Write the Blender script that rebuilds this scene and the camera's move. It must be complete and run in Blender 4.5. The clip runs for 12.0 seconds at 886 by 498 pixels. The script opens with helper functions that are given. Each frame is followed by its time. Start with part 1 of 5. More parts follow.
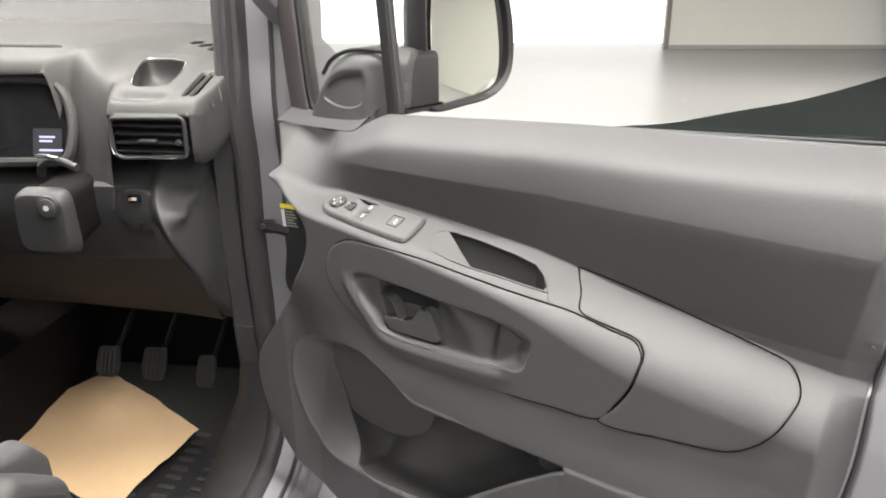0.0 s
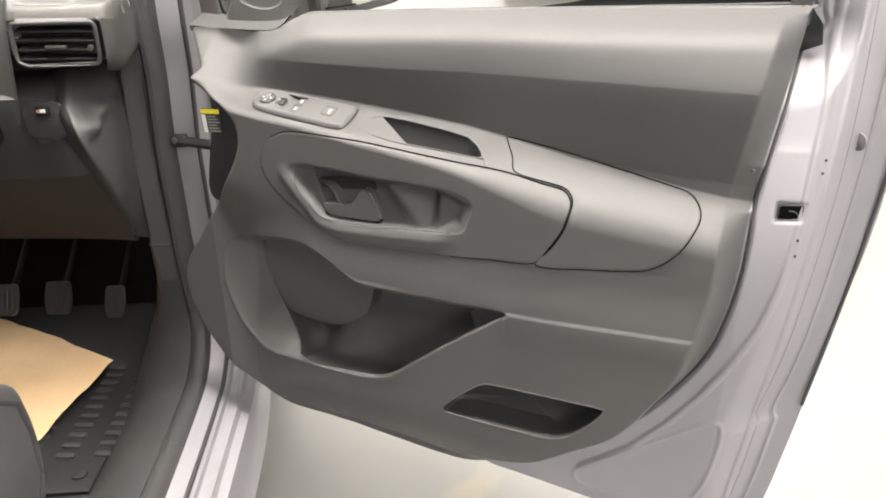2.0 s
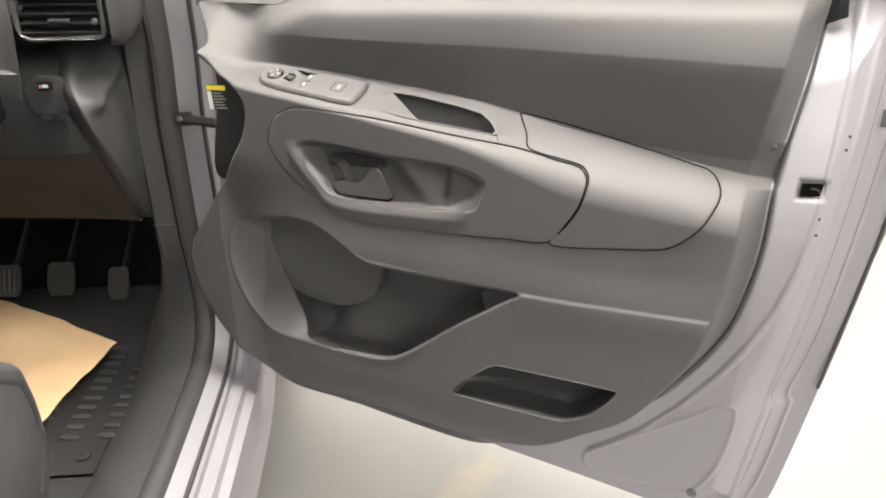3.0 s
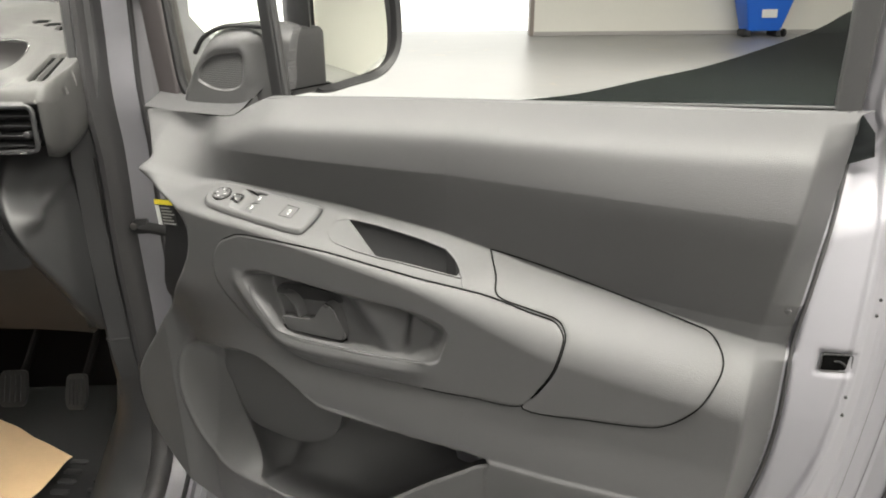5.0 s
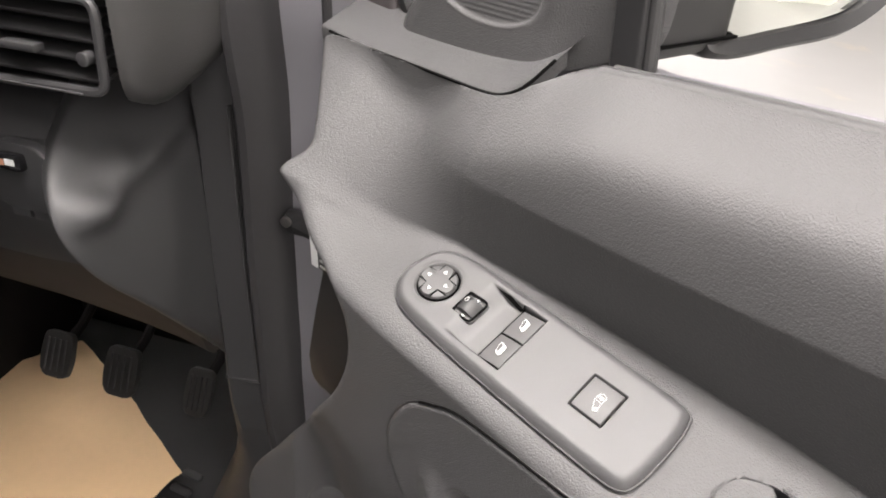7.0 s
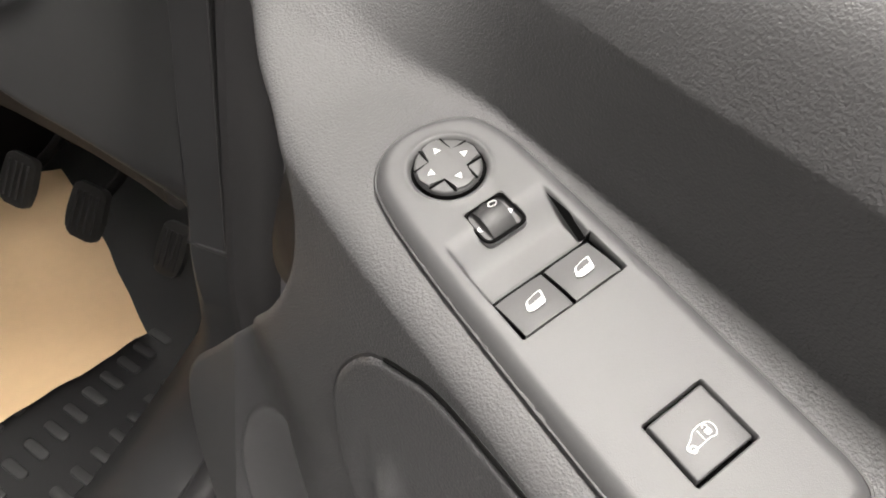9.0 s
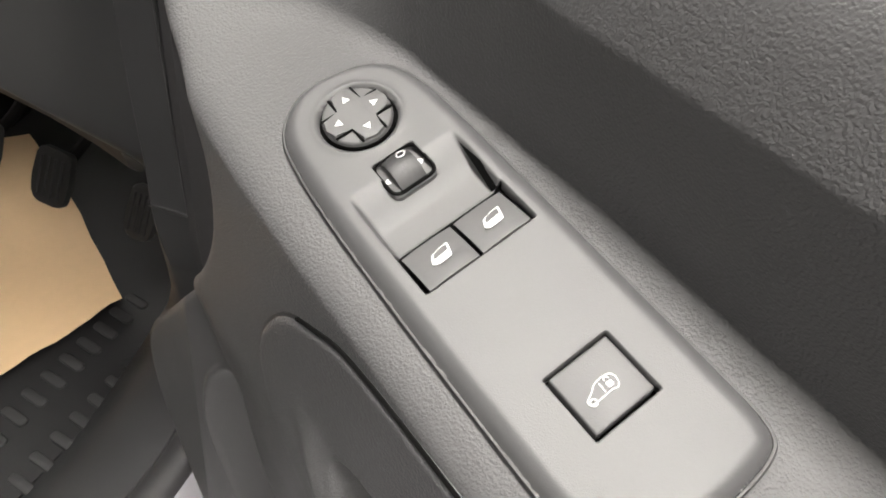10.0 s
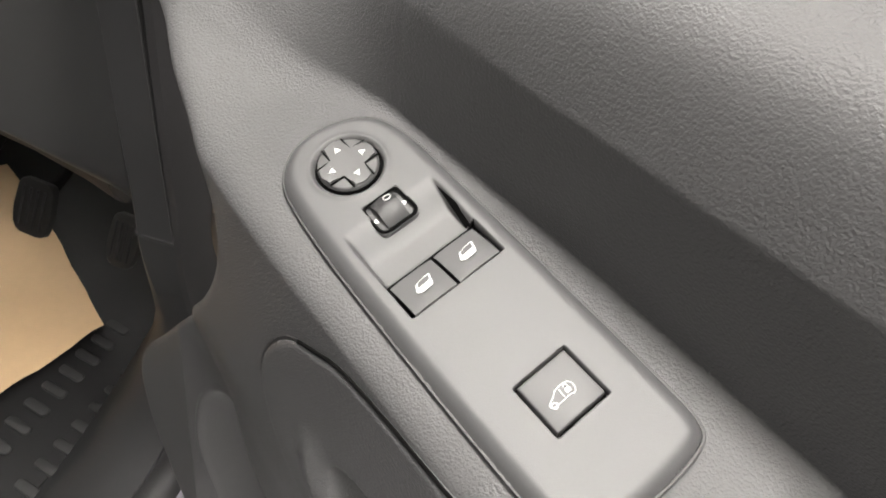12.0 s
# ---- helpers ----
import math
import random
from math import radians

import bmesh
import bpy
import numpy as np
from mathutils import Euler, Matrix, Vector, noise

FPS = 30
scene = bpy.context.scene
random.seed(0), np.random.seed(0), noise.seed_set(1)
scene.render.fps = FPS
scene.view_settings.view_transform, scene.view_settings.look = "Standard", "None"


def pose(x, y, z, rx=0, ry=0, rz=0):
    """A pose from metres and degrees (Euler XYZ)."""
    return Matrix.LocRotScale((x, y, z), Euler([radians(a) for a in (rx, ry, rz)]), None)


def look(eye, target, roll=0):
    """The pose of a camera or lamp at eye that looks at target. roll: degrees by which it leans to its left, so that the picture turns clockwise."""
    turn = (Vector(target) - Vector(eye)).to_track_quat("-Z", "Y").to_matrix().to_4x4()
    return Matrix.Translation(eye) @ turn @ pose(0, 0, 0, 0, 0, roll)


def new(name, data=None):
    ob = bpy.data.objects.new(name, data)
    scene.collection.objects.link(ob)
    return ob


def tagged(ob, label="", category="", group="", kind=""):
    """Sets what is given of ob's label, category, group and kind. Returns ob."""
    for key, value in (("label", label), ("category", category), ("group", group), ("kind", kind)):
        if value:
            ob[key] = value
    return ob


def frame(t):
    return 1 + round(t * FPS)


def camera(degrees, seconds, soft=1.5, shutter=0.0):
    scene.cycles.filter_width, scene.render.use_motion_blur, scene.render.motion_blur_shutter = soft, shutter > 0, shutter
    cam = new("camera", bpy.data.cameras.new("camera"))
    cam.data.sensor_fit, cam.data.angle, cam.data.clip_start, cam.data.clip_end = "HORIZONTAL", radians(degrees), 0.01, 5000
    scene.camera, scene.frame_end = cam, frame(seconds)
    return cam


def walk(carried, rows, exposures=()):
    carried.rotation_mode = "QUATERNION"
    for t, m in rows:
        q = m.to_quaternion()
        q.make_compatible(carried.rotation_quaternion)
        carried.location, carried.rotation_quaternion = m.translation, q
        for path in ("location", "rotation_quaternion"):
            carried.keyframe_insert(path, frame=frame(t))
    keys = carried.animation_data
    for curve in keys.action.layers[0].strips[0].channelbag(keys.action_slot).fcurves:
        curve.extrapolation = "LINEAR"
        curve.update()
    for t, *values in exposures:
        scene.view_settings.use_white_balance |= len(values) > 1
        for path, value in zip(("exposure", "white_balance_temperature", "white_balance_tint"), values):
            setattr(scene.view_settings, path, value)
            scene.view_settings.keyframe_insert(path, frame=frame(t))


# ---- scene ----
cam = camera(64.0, 12.0, soft=1.9)
PATH = [
    (0, (0.919, -0.769, 1.553), (-0.196, 0.729, 0.838), -0.7),
    (0.5, (0.906, -0.883, 1.521), (0.042, 0.748, 0.752), -1.1),
    (1, (0.905, -0.923, 1.505), (0.115, 0.723, 0.688), -0.7),
    (1.5, (0.896, -0.954, 1.495), (0.147, 0.714, 0.685), -0.1),
    (2, (0.878, -0.966, 1.472), (0.131, 0.693, 0.642), -0.2),
    (2.5, (0.855, -0.964, 1.436), (0.101, 0.671, 0.564), -0.0),
    (4.5, (0.855, -0.894, 1.514), (0.16, 0.82, 0.754), 0.1),
    (5, (0.853, -0.734, 1.523), (0.03, 0.93, 0.78), -0.3),
    (5.5, (0.835, -0.56, 1.55), (-0.306, 0.862, 0.728), -2.6),
    (6, (0.708, -0.462, 1.544), (-0.526, 0.906, 0.765), -1.8),
    (6.5, (0.453, -0.321, 1.491), (-0.702, 1.049, 0.604), 2.2),
    (7, (0.326, -0.205, 1.447), (-0.848, 1.052, 0.426), 4.8),
    (7.5, (0.245, -0.111, 1.403), (-0.933, 1.007, 0.236), 8.7),
    (9.5, (0.22, -0.069, 1.339), (-0.803, 1.022, 0.011), 13.9),
    (10, (0.235, -0.052, 1.339), (-0.741, 1.025, -0.035), 13.3),
    (10.5, (0.234, -0.057, 1.337), (-0.721, 1.056, -0.023), 14.3),
    (11, (0.235, -0.057, 1.34), (-0.735, 1.036, -0.025), 13.2),
    (11.5, (0.236, -0.058, 1.341), (-0.728, 1.041, -0.024), 13.3),
    (12, (0.25, -0.075, 1.37), (-0.709, 1.075, 0.045), 13.7),
]
walk(cam, [(t, look(eye, target, roll)) for t, eye, target, roll in PATH], exposures=[(0.0, 0.26, 6500, 9), (0.5, 0.18, 6500, 9), (1.5, 0.46, 6700, 10), (2.5, 0.54, 6850, 10), (4.5, 0.46, 6800, 8), (5.0, 0.28, 6700, 6), (5.5, 0.16, 6600, 10), (6.5, 0.12, 6550, 12), (7.5, 0.06, 6650, 16), (9.5, 0.0, 6600, 10), (10.5, -0.04, 6600, 10), (12.0, -0.06, 6600, 10)])

# ---------- light ----------
world = bpy.data.worlds.new("world")
scene.world = world
world.use_nodes = True
WN = world.node_tree.nodes
sky = WN.new("ShaderNodeTexSky")
sky.sky_type, sky.sun_disc, sky.sun_elevation, sky.sun_rotation = "NISHITA", False, radians(40), radians(20)
WN["Background"].inputs["Strength"].default_value = 0.1
world.node_tree.links.new(sky.outputs[0], WN["Background"].inputs["Color"])


def tube_light(x, y, z, sx, sy, watts, colour=(1.0, 0.96, 0.905)):
    lamp = bpy.data.lights.new("added_panel_light", "AREA")
    lamp.shape, lamp.size, lamp.size_y, lamp.energy, lamp.color = "RECTANGLE", sx, sy, watts, colour
    ob = new("added_panel_light", lamp)
    ob.matrix_world = pose(x, y, z)
    return ob


CEIL = 3.3
# no panel is in view; (2.9, -2.2), (5.2, -6.4) and x 9.7 are added fill
LAMPS = [(-4.2, -0.2, 170), (0.1, -0.22, 180), (4.9, -0.2, 90), (2.9, -2.2, 35), (5.2, -6.4, 620), (-4.2, 5.0, 190), (0.1, 5.0, 170), (4.9, 5.0, 175), (-4.2, 9.6, 60), (0.1, 9.6, 110), (4.9, 9.6, 320), (9.7, -0.2, 65), (9.7, 5.0, 290)]
for lx, ly, watts in LAMPS:
    tube_light(lx, ly, CEIL - 0.06, 3.4, 0.5, watts)


# ---------- materials ----------
def nodes_of(name):
    m = bpy.data.materials.new(name)
    m.use_nodes = True
    t = m.node_tree
    return m, t, t.nodes["Principled BSDF"]


def surface(name, colour, rough=0.5, metal=0.0, grain=0.0, grain_scale=900.0, vary=0.12, blotch=6.0, coat=0.0, spec=0.5, cells=False, speck=0.0):
    """Base colour varied at two scales, with a fine relief."""
    m, t, b = nodes_of(name)
    n, l = t.nodes, t.links
    tc = n.new("ShaderNodeTexCoord")
    big, fine = n.new("ShaderNodeTexNoise"), n.new("ShaderNodeTexNoise")
    big.inputs["Scale"].default_value, fine.inputs["Scale"].default_value = blotch, grain_scale * 0.35
    big.inputs["Detail"].default_value = 5
    for q in (big, fine):
        l.new(tc.outputs["Object"], q.inputs["Vector"])
    mix = n.new("ShaderNodeMix")
    mix.data_type = "RGBA"
    mix.inputs["A"].default_value = (*[c * (1 - vary) for c in colour], 1)
    mix.inputs["B"].default_value = (*[min(1, c * (1 + vary)) for c in colour], 1)
    add = n.new("ShaderNodeMath")
    add.operation = "MULTIPLY_ADD"
    add.inputs[1].default_value = 0.45
    l.new(fine.outputs[0], add.inputs[0])
    half = n.new("ShaderNodeMath")
    half.operation = "MULTIPLY"
    half.inputs[1].default_value = 0.55
    l.new(big.outputs[0], half.inputs[0])
    l.new(half.outputs[0], add.inputs[2])
    l.new(add.outputs[0], mix.inputs["Factor"])
    l.new(mix.outputs["Result"], b.inputs["Base Color"])
    ro = n.new("ShaderNodeMapRange")
    ro.inputs["To Min"].default_value, ro.inputs["To Max"].default_value = rough * 0.88, min(1, rough * 1.12)
    l.new(big.outputs[0], ro.inputs["Value"])
    l.new(ro.outputs[0], b.inputs["Roughness"])
    b.inputs["Metallic"].default_value = metal
    b.inputs["Specular IOR Level"].default_value = spec
    b.inputs["Coat Weight"].default_value, b.inputs["Coat Roughness"].default_value = coat, 0.08
    if grain:
        bump = n.new("ShaderNodeBump")
        bump.inputs["Strength"].default_value, bump.inputs["Distance"].default_value = grain, 0.0006
        if cells:
            warp = n.new("ShaderNodeTexNoise")
            warp.inputs["Scale"].default_value, warp.inputs["Detail"].default_value = grain_scale * 0.8, 2
            l.new(tc.outputs["Object"], warp.inputs["Vector"])
            shift = n.new("ShaderNodeVectorMath")
            shift.operation = "MULTIPLY_ADD"
            shift.inputs[1].default_value = (1.6 / grain_scale,) * 3
            l.new(warp.outputs["Color"], shift.inputs[0])
            l.new(tc.outputs["Object"], shift.inputs[2])
            vo = n.new("ShaderNodeTexVoronoi")
            vo.feature = "SMOOTH_F1"
            vo.inputs["Scale"].default_value, vo.inputs["Smoothness"].default_value = grain_scale, 0.55
            l.new(shift.outputs[0], vo.inputs["Vector"])
            both = n.new("ShaderNodeMath")
            both.operation = "MULTIPLY_ADD"
            both.inputs[1].default_value = -1.1
            l.new(vo.outputs["Distance"], both.inputs[0])
            l.new(warp.outputs[0], both.inputs[2])
            l.new(both.outputs[0], bump.inputs["Height"])
        else:
            gr = n.new("ShaderNodeTexNoise")
            gr.inputs["Scale"].default_value = grain_scale
            l.new(tc.outputs["Object"], gr.inputs["Vector"])
            l.new(gr.outputs[0], bump.inputs["Height"])
        l.new(bump.outputs[0], b.inputs["Normal"])
    return m


PANEL = surface("grained_grey_plastic", (0.070, 0.0695, 0.0715), 0.46, grain=0.40, grain_scale=920, cells=True, vary=0.1, spec=0.40)
SMOOTH = surface("satin_grey_plastic", (0.073, 0.0725, 0.0745), 0.45, grain=0.14, grain_scale=2200, vary=0.06)
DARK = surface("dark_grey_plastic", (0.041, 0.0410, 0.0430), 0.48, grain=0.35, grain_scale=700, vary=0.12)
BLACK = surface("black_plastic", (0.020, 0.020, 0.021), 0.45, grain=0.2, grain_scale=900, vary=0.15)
GLOSS = surface("gloss_black_plastic", (0.010, 0.010, 0.011), 0.12, vary=0.1)
RUBBER = surface("black_rubber", (0.036, 0.036, 0.037), 0.6, grain=0.3, grain_scale=500, vary=0.2)
SEAL = surface("weatherstrip_rubber", (0.042, 0.041, 0.043), 0.55, grain=0.2, grain_scale=400, vary=0.15)
BROWN = surface("brown_fibre_panel", (0.044, 0.035, 0.029), 0.75, grain=0.4, grain_scale=600, vary=0.2)
DASH = surface("dashboard_soft_plastic", (0.054, 0.053, 0.0525), 0.46, grain=0.26, grain_scale=900, cells=True, vary=0.08)
PAINT = surface("lilac_grey_metallic_paint", (0.262, 0.256, 0.281), 0.55, metal=0.2, coat=0.08, vary=0.03, blotch=3, grain=0.03, grain_scale=3000)
SILVER = surface("satin_chrome", (0.62, 0.62, 0.62), 0.22, metal=1.0, vary=0.04)
STEEL = surface("bare_steel", (0.30, 0.29, 0.28), 0.38, metal=1.0, vary=0.2, blotch=60)
PEDAL = surface("worn_pedal_rubber", (0.045, 0.044, 0.043), 0.45, grain=0.3, grain_scale=500, vary=0.35, blotch=40)
MAT = surface("black_mat_rubber", (0.013, 0.013, 0.014), 0.62, grain=0.4, grain_scale=500, vary=0.25, blotch=14)
WHITE_INK = surface("white_ink", (0.62, 0.63, 0.63), 0.5, vary=0.03)
YELLOW_INK = surface("yellow_ink", (0.75, 0.62, 0.05), 0.5, vary=0.03)
GREY_INK = surface("grey_ink", (0.30, 0.30, 0.29), 0.55, vary=0.03)
PAPER = surface("kraft_paper", (0.80, 0.56, 0.33), 0.75, grain=0.35, grain_scale=160, vary=0.08, blotch=9)
FABRIC = surface("grey_seat_fabric", (0.085, 0.085, 0.088), 0.85, grain=0.6, grain_scale=800, vary=0.25)
BIN = surface("blue_plastic", (0.015, 0.13, 0.62), 0.4, vary=0.08)
WALLPAINT = surface("off_white_wall_paint", (0.72, 0.71, 0.66), 0.7, grain=0.2, grain_scale=60, vary=0.04, blotch=1.2)
CEILING = surface("white_ceiling_board", (0.75, 0.75, 0.74), 0.8, grain=0.15, grain_scale=40, vary=0.04, blotch=1.0)
TYRE = surface("tyre_rubber", (0.02, 0.02, 0.02), 0.7, grain=0.4, grain_scale=120, vary=0.2)


def floor_material():
    m = surface("worn_white_floor_coating", (0.265, 0.263, 0.259), 0.36, grain=0.06, grain_scale=9, vary=0.10, blotch=1.6, spec=0.45)
    t = m.node_tree
    n, l, b = t.nodes, t.links, t.nodes["Principled BSDF"]
    tc, sc = n.new("ShaderNodeTexCoord"), n.new("ShaderNodeTexNoise")
    sc.inputs["Scale"].default_value, sc.inputs["Detail"].default_value, sc.inputs["Distortion"].default_value = 2.2, 8, 0.6
    l.new(tc.outputs["Object"], sc.inputs["Vector"])
    ramp = n.new("ShaderNodeValToRGB")
    ramp.color_ramp.elements[0].position, ramp.color_ramp.elements[1].position = 0.62, 0.72
    l.new(sc.outputs[0], ramp.inputs[0])
    old = b.inputs["Base Color"].links[0].from_socket
    mx = n.new("ShaderNodeMix")
    mx.data_type = "RGBA"
    mx.inputs["B"].default_value = (0.33, 0.30, 0.25, 1)
    l.new(ramp.outputs[0], mx.inputs["Factor"])
    l.new(old, mx.inputs["A"])
    l.new(mx.outputs["Result"], b.inputs["Base Color"])
    return m


FLOOR = floor_material()


def glass_material(name, tint, rough=0.0, transmission=1.0):
    m, t, b = nodes_of(name)
    b.inputs["Base Color"].default_value = (*tint, 1)
    b.inputs["Roughness"].default_value, b.inputs["Transmission Weight"].default_value, b.inputs["IOR"].default_value = rough, transmission, 1.45
    return m


GLASS = glass_material("clear_glass", (0.90, 0.93, 0.88))
TINTED = glass_material("green_tinted_glass", (0.06, 0.075, 0.07))


def mirror_material():
    m, t, b = nodes_of("mirror_glass")
    b.inputs["Base Color"].default_value = (0.82, 0.84, 0.80, 1)
    b.inputs["Metallic"].default_value, b.inputs["Roughness"].default_value = 1.0, 0.015
    return m


MIRROR = mirror_material()


def glow(name, colour, strength):
    m, t, b = nodes_of(name)
    b.inputs["Base Color"].default_value = (0.02, 0.02, 0.02, 1)
    b.inputs["Emission Color"].default_value, b.inputs["Emission Strength"].default_value = (*colour, 1), strength
    return m


DAYLIGHT = glow("daylight_backdrop", (1.0, 0.985, 0.95), 2.2)
# black with shade put into it: footwell, pedal arms, column cover
SHADE_BLACK = surface("shaded_black", (0.012, 0.011, 0.011), 0.9, spec=0.1, grain=0.5, grain_scale=700, vary=0.3)
KNEE = surface("satin_dark_moulding", (0.056, 0.056, 0.058), 0.46, grain=0.12, grain_scale=900, vary=0.1)
VOID = surface("black_gap", (0.004, 0.004, 0.004), 0.8, vary=0.1, spec=0.04)
LCD = glow("display_glow", (0.62, 0.60, 0.95), 1.3)
LCD_DIM = glow("display_dim_glow", (0.20, 0.19, 0.32), 0.06)
PANEL_LAMP = glow("lamp_diffuser", (1.0, 0.98, 0.94), 6.0)
AMBER = glow("amber_symbol", (1.0, 0.45, 0.25), 0.35)


# ---------- mesh helpers ----------
def link(name, me, mat, parent=None, label=""):
    if me.materials:
        me.materials.clear()
    me.materials.append(mat)
    ob = new(name, me)
    ob.parent = parent
    return tagged(ob, label) if label else ob


def part(name, bm, mat, parent=None, label="", smooth=True, angle=35):
    """Links a bmesh as one mesh object under a thing; edges sharper than the angle stay sharp."""
    bmesh.ops.recalc_face_normals(bm, faces=bm.faces)
    for f in bm.faces:
        f.smooth = smooth
    for e in bm.edges:
        if len(e.link_faces) == 2 and e.calc_face_angle(0) > radians(angle):
            e.smooth = False
    me = bpy.data.meshes.new(name)
    bm.to_mesh(me)
    bm.free()
    return link(name, me, mat, parent, label)


def thing(name, label, category, group="", kind="", at=None):
    ob = new(name)
    if at is not None:
        ob.matrix_world = at
    return tagged(ob, label, category, group, kind)


def box(sx, sy, sz, m=Matrix(), bevel=0.0, seg=2, bm=None):
    bm = bm or bmesh.new()
    r = bmesh.ops.create_cube(bm, size=1, matrix=m @ Matrix.Diagonal((sx, sy, sz, 1)))
    if bevel:
        es = list({e for v in r["verts"] for e in v.link_edges})
        bmesh.ops.bevel(bm, geom=es, offset=bevel, segments=seg, affect="EDGES", profile=0.5)
    return bm


def cyl(radius, depth, m=Matrix(), seg=32, bevel=0.0, radius2=None, bm=None):
    bm = bm or bmesh.new()
    r = bmesh.ops.create_cone(bm, cap_ends=True, segments=seg, radius1=radius, radius2=radius if radius2 is None else radius2, depth=depth, matrix=m)
    if bevel:
        vs = set(r["verts"])
        es = [e for e in bm.edges if e.verts[0] in vs and e.verts[1] in vs and any(len(f.verts) > 4 for f in e.link_faces)]
        bmesh.ops.bevel(bm, geom=es, offset=bevel, segments=3, affect="EDGES", profile=0.5)
    return bm


def rounded(pts, r=0.01, n=5):
    """The polygon with its corners rounded."""
    out, k = [], len(pts)
    for i in range(k):
        a, b, c = Vector(pts[i - 1]), Vector(pts[i]), Vector(pts[(i + 1) % k])
        d1, d2 = (a - b), (c - b)
        cut = min(r, d1.length * 0.45, d2.length * 0.45)
        p, q = b + d1.normalized() * cut, b + d2.normalized() * cut
        for j in range(n + 1):
            s = j / n
            out.append(tuple(p * (1 - s) ** 2 + b * 2 * s * (1 - s) + q * s ** 2))
    return out


def smooth_loop(pts, n=6):
    """A closed Catmull-Rom curve through the points."""
    p = np.array(pts, float)
    a, b, c, d = np.roll(p, 1, 0), p, np.roll(p, -1, 0), np.roll(p, -2, 0)
    out = []
    for i in range(len(p)):
        for s in np.arange(n) / n:
            out.append(0.5 * (2 * b[i] + (c[i] - a[i]) * s + (2 * a[i] - 5 * b[i] + 4 * c[i] - d[i]) * s * s + (3 * b[i] - a[i] - 3 * c[i] + d[i]) * s ** 3))
    return [tuple(q) for q in out]


def smooth_line(pts, n=8):
    p = np.array(pts, float)
    e = np.vstack([2 * p[0] - p[1], p, 2 * p[-1] - p[-2]])
    out = []
    for i in range(len(p) - 1):
        a, b, c, d = e[i], e[i + 1], e[i + 2], e[i + 3]
        for s in np.arange(n) / n:
            out.append(0.5 * (2 * b + (c - a) * s + (2 * a - 5 * b + 4 * c - d) * s * s + (3 * b - a - 3 * c + d) * s ** 3))
    return [Vector(q) for q in out] + [Vector(p[-1])]


def prism(poly, m, depth, bevel=0.0, seg=3, bm=None):
    """A polygon in the local xy plane, made depth thick downwards (local -z), its top edge rounded."""
    bm = bm or bmesh.new()
    area = sum(poly[i - 1][0] * poly[i][1] - poly[i][0] * poly[i - 1][1] for i in range(len(poly)))
    if area < 0:
        poly = poly[::-1]
    top = [bm.verts.new(m @ Vector((x, y, 0))) for x, y in poly]
    low = [bm.verts.new(m @ Vector((x, y, -depth))) for x, y in poly]
    ft = bm.faces.new(top)
    bm.faces.new(low[::-1])
    for i in range(len(poly)):
        bm.faces.new((top[i - 1], low[i - 1], low[i], top[i]))
    if bevel:
        bmesh.ops.bevel(bm, geom=list(ft.edges), offset=bevel, segments=seg, affect="EDGES", profile=0.5)
    return bm


def tube(pts, radius, seg=10, bm=None, flat=1.0, closed=False):
    """A round bar along the points."""
    bm = bm or bmesh.new()
    pts = [Vector(p) for p in pts]
    rings, side = [], None
    for i, p in enumerate(pts):
        if closed:
            d = pts[(i + 1) % len(pts)] - pts[i - 1]
        else:
            d = pts[min(i + 1, len(pts) - 1)] - pts[max(i - 1, 0)]
        d.normalize()
        if side is None:
            side = d.orthogonal().normalized()
        side = (side - d * side.dot(d)).normalized()
        up = d.cross(side)
        r = radius[i] if hasattr(radius, "__len__") else radius
        rings.append([bm.verts.new(p + side * math.cos(a) * r + up * math.sin(a) * r * flat) for a in [2 * math.pi * k / seg for k in range(seg)]])
    last = len(rings) if closed else len(rings) - 1
    for i in range(last):
        a, b = rings[i], rings[(i + 1) % len(rings)]
        for k in range(seg):
            bm.faces.new((a[k - 1], a[k], b[k], b[k - 1]))
    if not closed:
        bm.faces.new(rings[0][::-1])
        bm.faces.new(rings[-1])
    return bm


def loft(rows, bm=None, closed=False, caps=False):
    """A skin over rows of points, all rows of one length."""
    bm = bm or bmesh.new()
    vs = [[bm.verts.new(p) for p in row] for row in rows]
    n = len(vs[0])
    for a, b in zip(vs, vs[1:]):
        for k in range(n if closed else n - 1):
            j = (k + 1) % n
            bm.faces.new((a[k], a[j], b[j], b[k]))
    if caps:
        bm.faces.new(vs[0][::-1])
        bm.faces.new(vs[-1])
    return bm


def sst(a, b, x):
    t = np.clip((x - a) / (b - a), 0, 1)
    return t * t * (3 - 2 * t)


def smin(a, b, k):
    h = np.clip(0.5 + 0.5 * (b - a) / k, 0, 1)
    return b + (a - b) * h - k * h * (1 - h)


def smax(a, b, k):
    return -smin(-a, -b, k)


def softplus(x, k):
    return k * np.logaddexp(0, x / k)


def sdf(poly, X, Z):
    """The distance to a polygon's edge, negative inside."""
    p = np.array(poly, float)
    q = np.roll(p, -1, 0)
    best = np.full(X.shape, 1e9)
    inside = np.zeros(X.shape, bool)
    for (ax, az), (bx, bz) in zip(p, q):
        ex, ez = bx - ax, bz - az
        wx, wz = X - ax, Z - az
        t = np.clip((wx * ex + wz * ez) / (ex * ex + ez * ez + 1e-12), 0, 1)
        best = np.minimum(best, (wx - ex * t) ** 2 + (wz - ez * t) ** 2)
        c = (az <= Z) != (bz <= Z)
        cross = ax + (Z - az) * ex / (ez if abs(ez) > 1e-12 else 1e-12)
        inside ^= c & (X < cross)
    return np.sqrt(best) * np.where(inside, -1, 1)


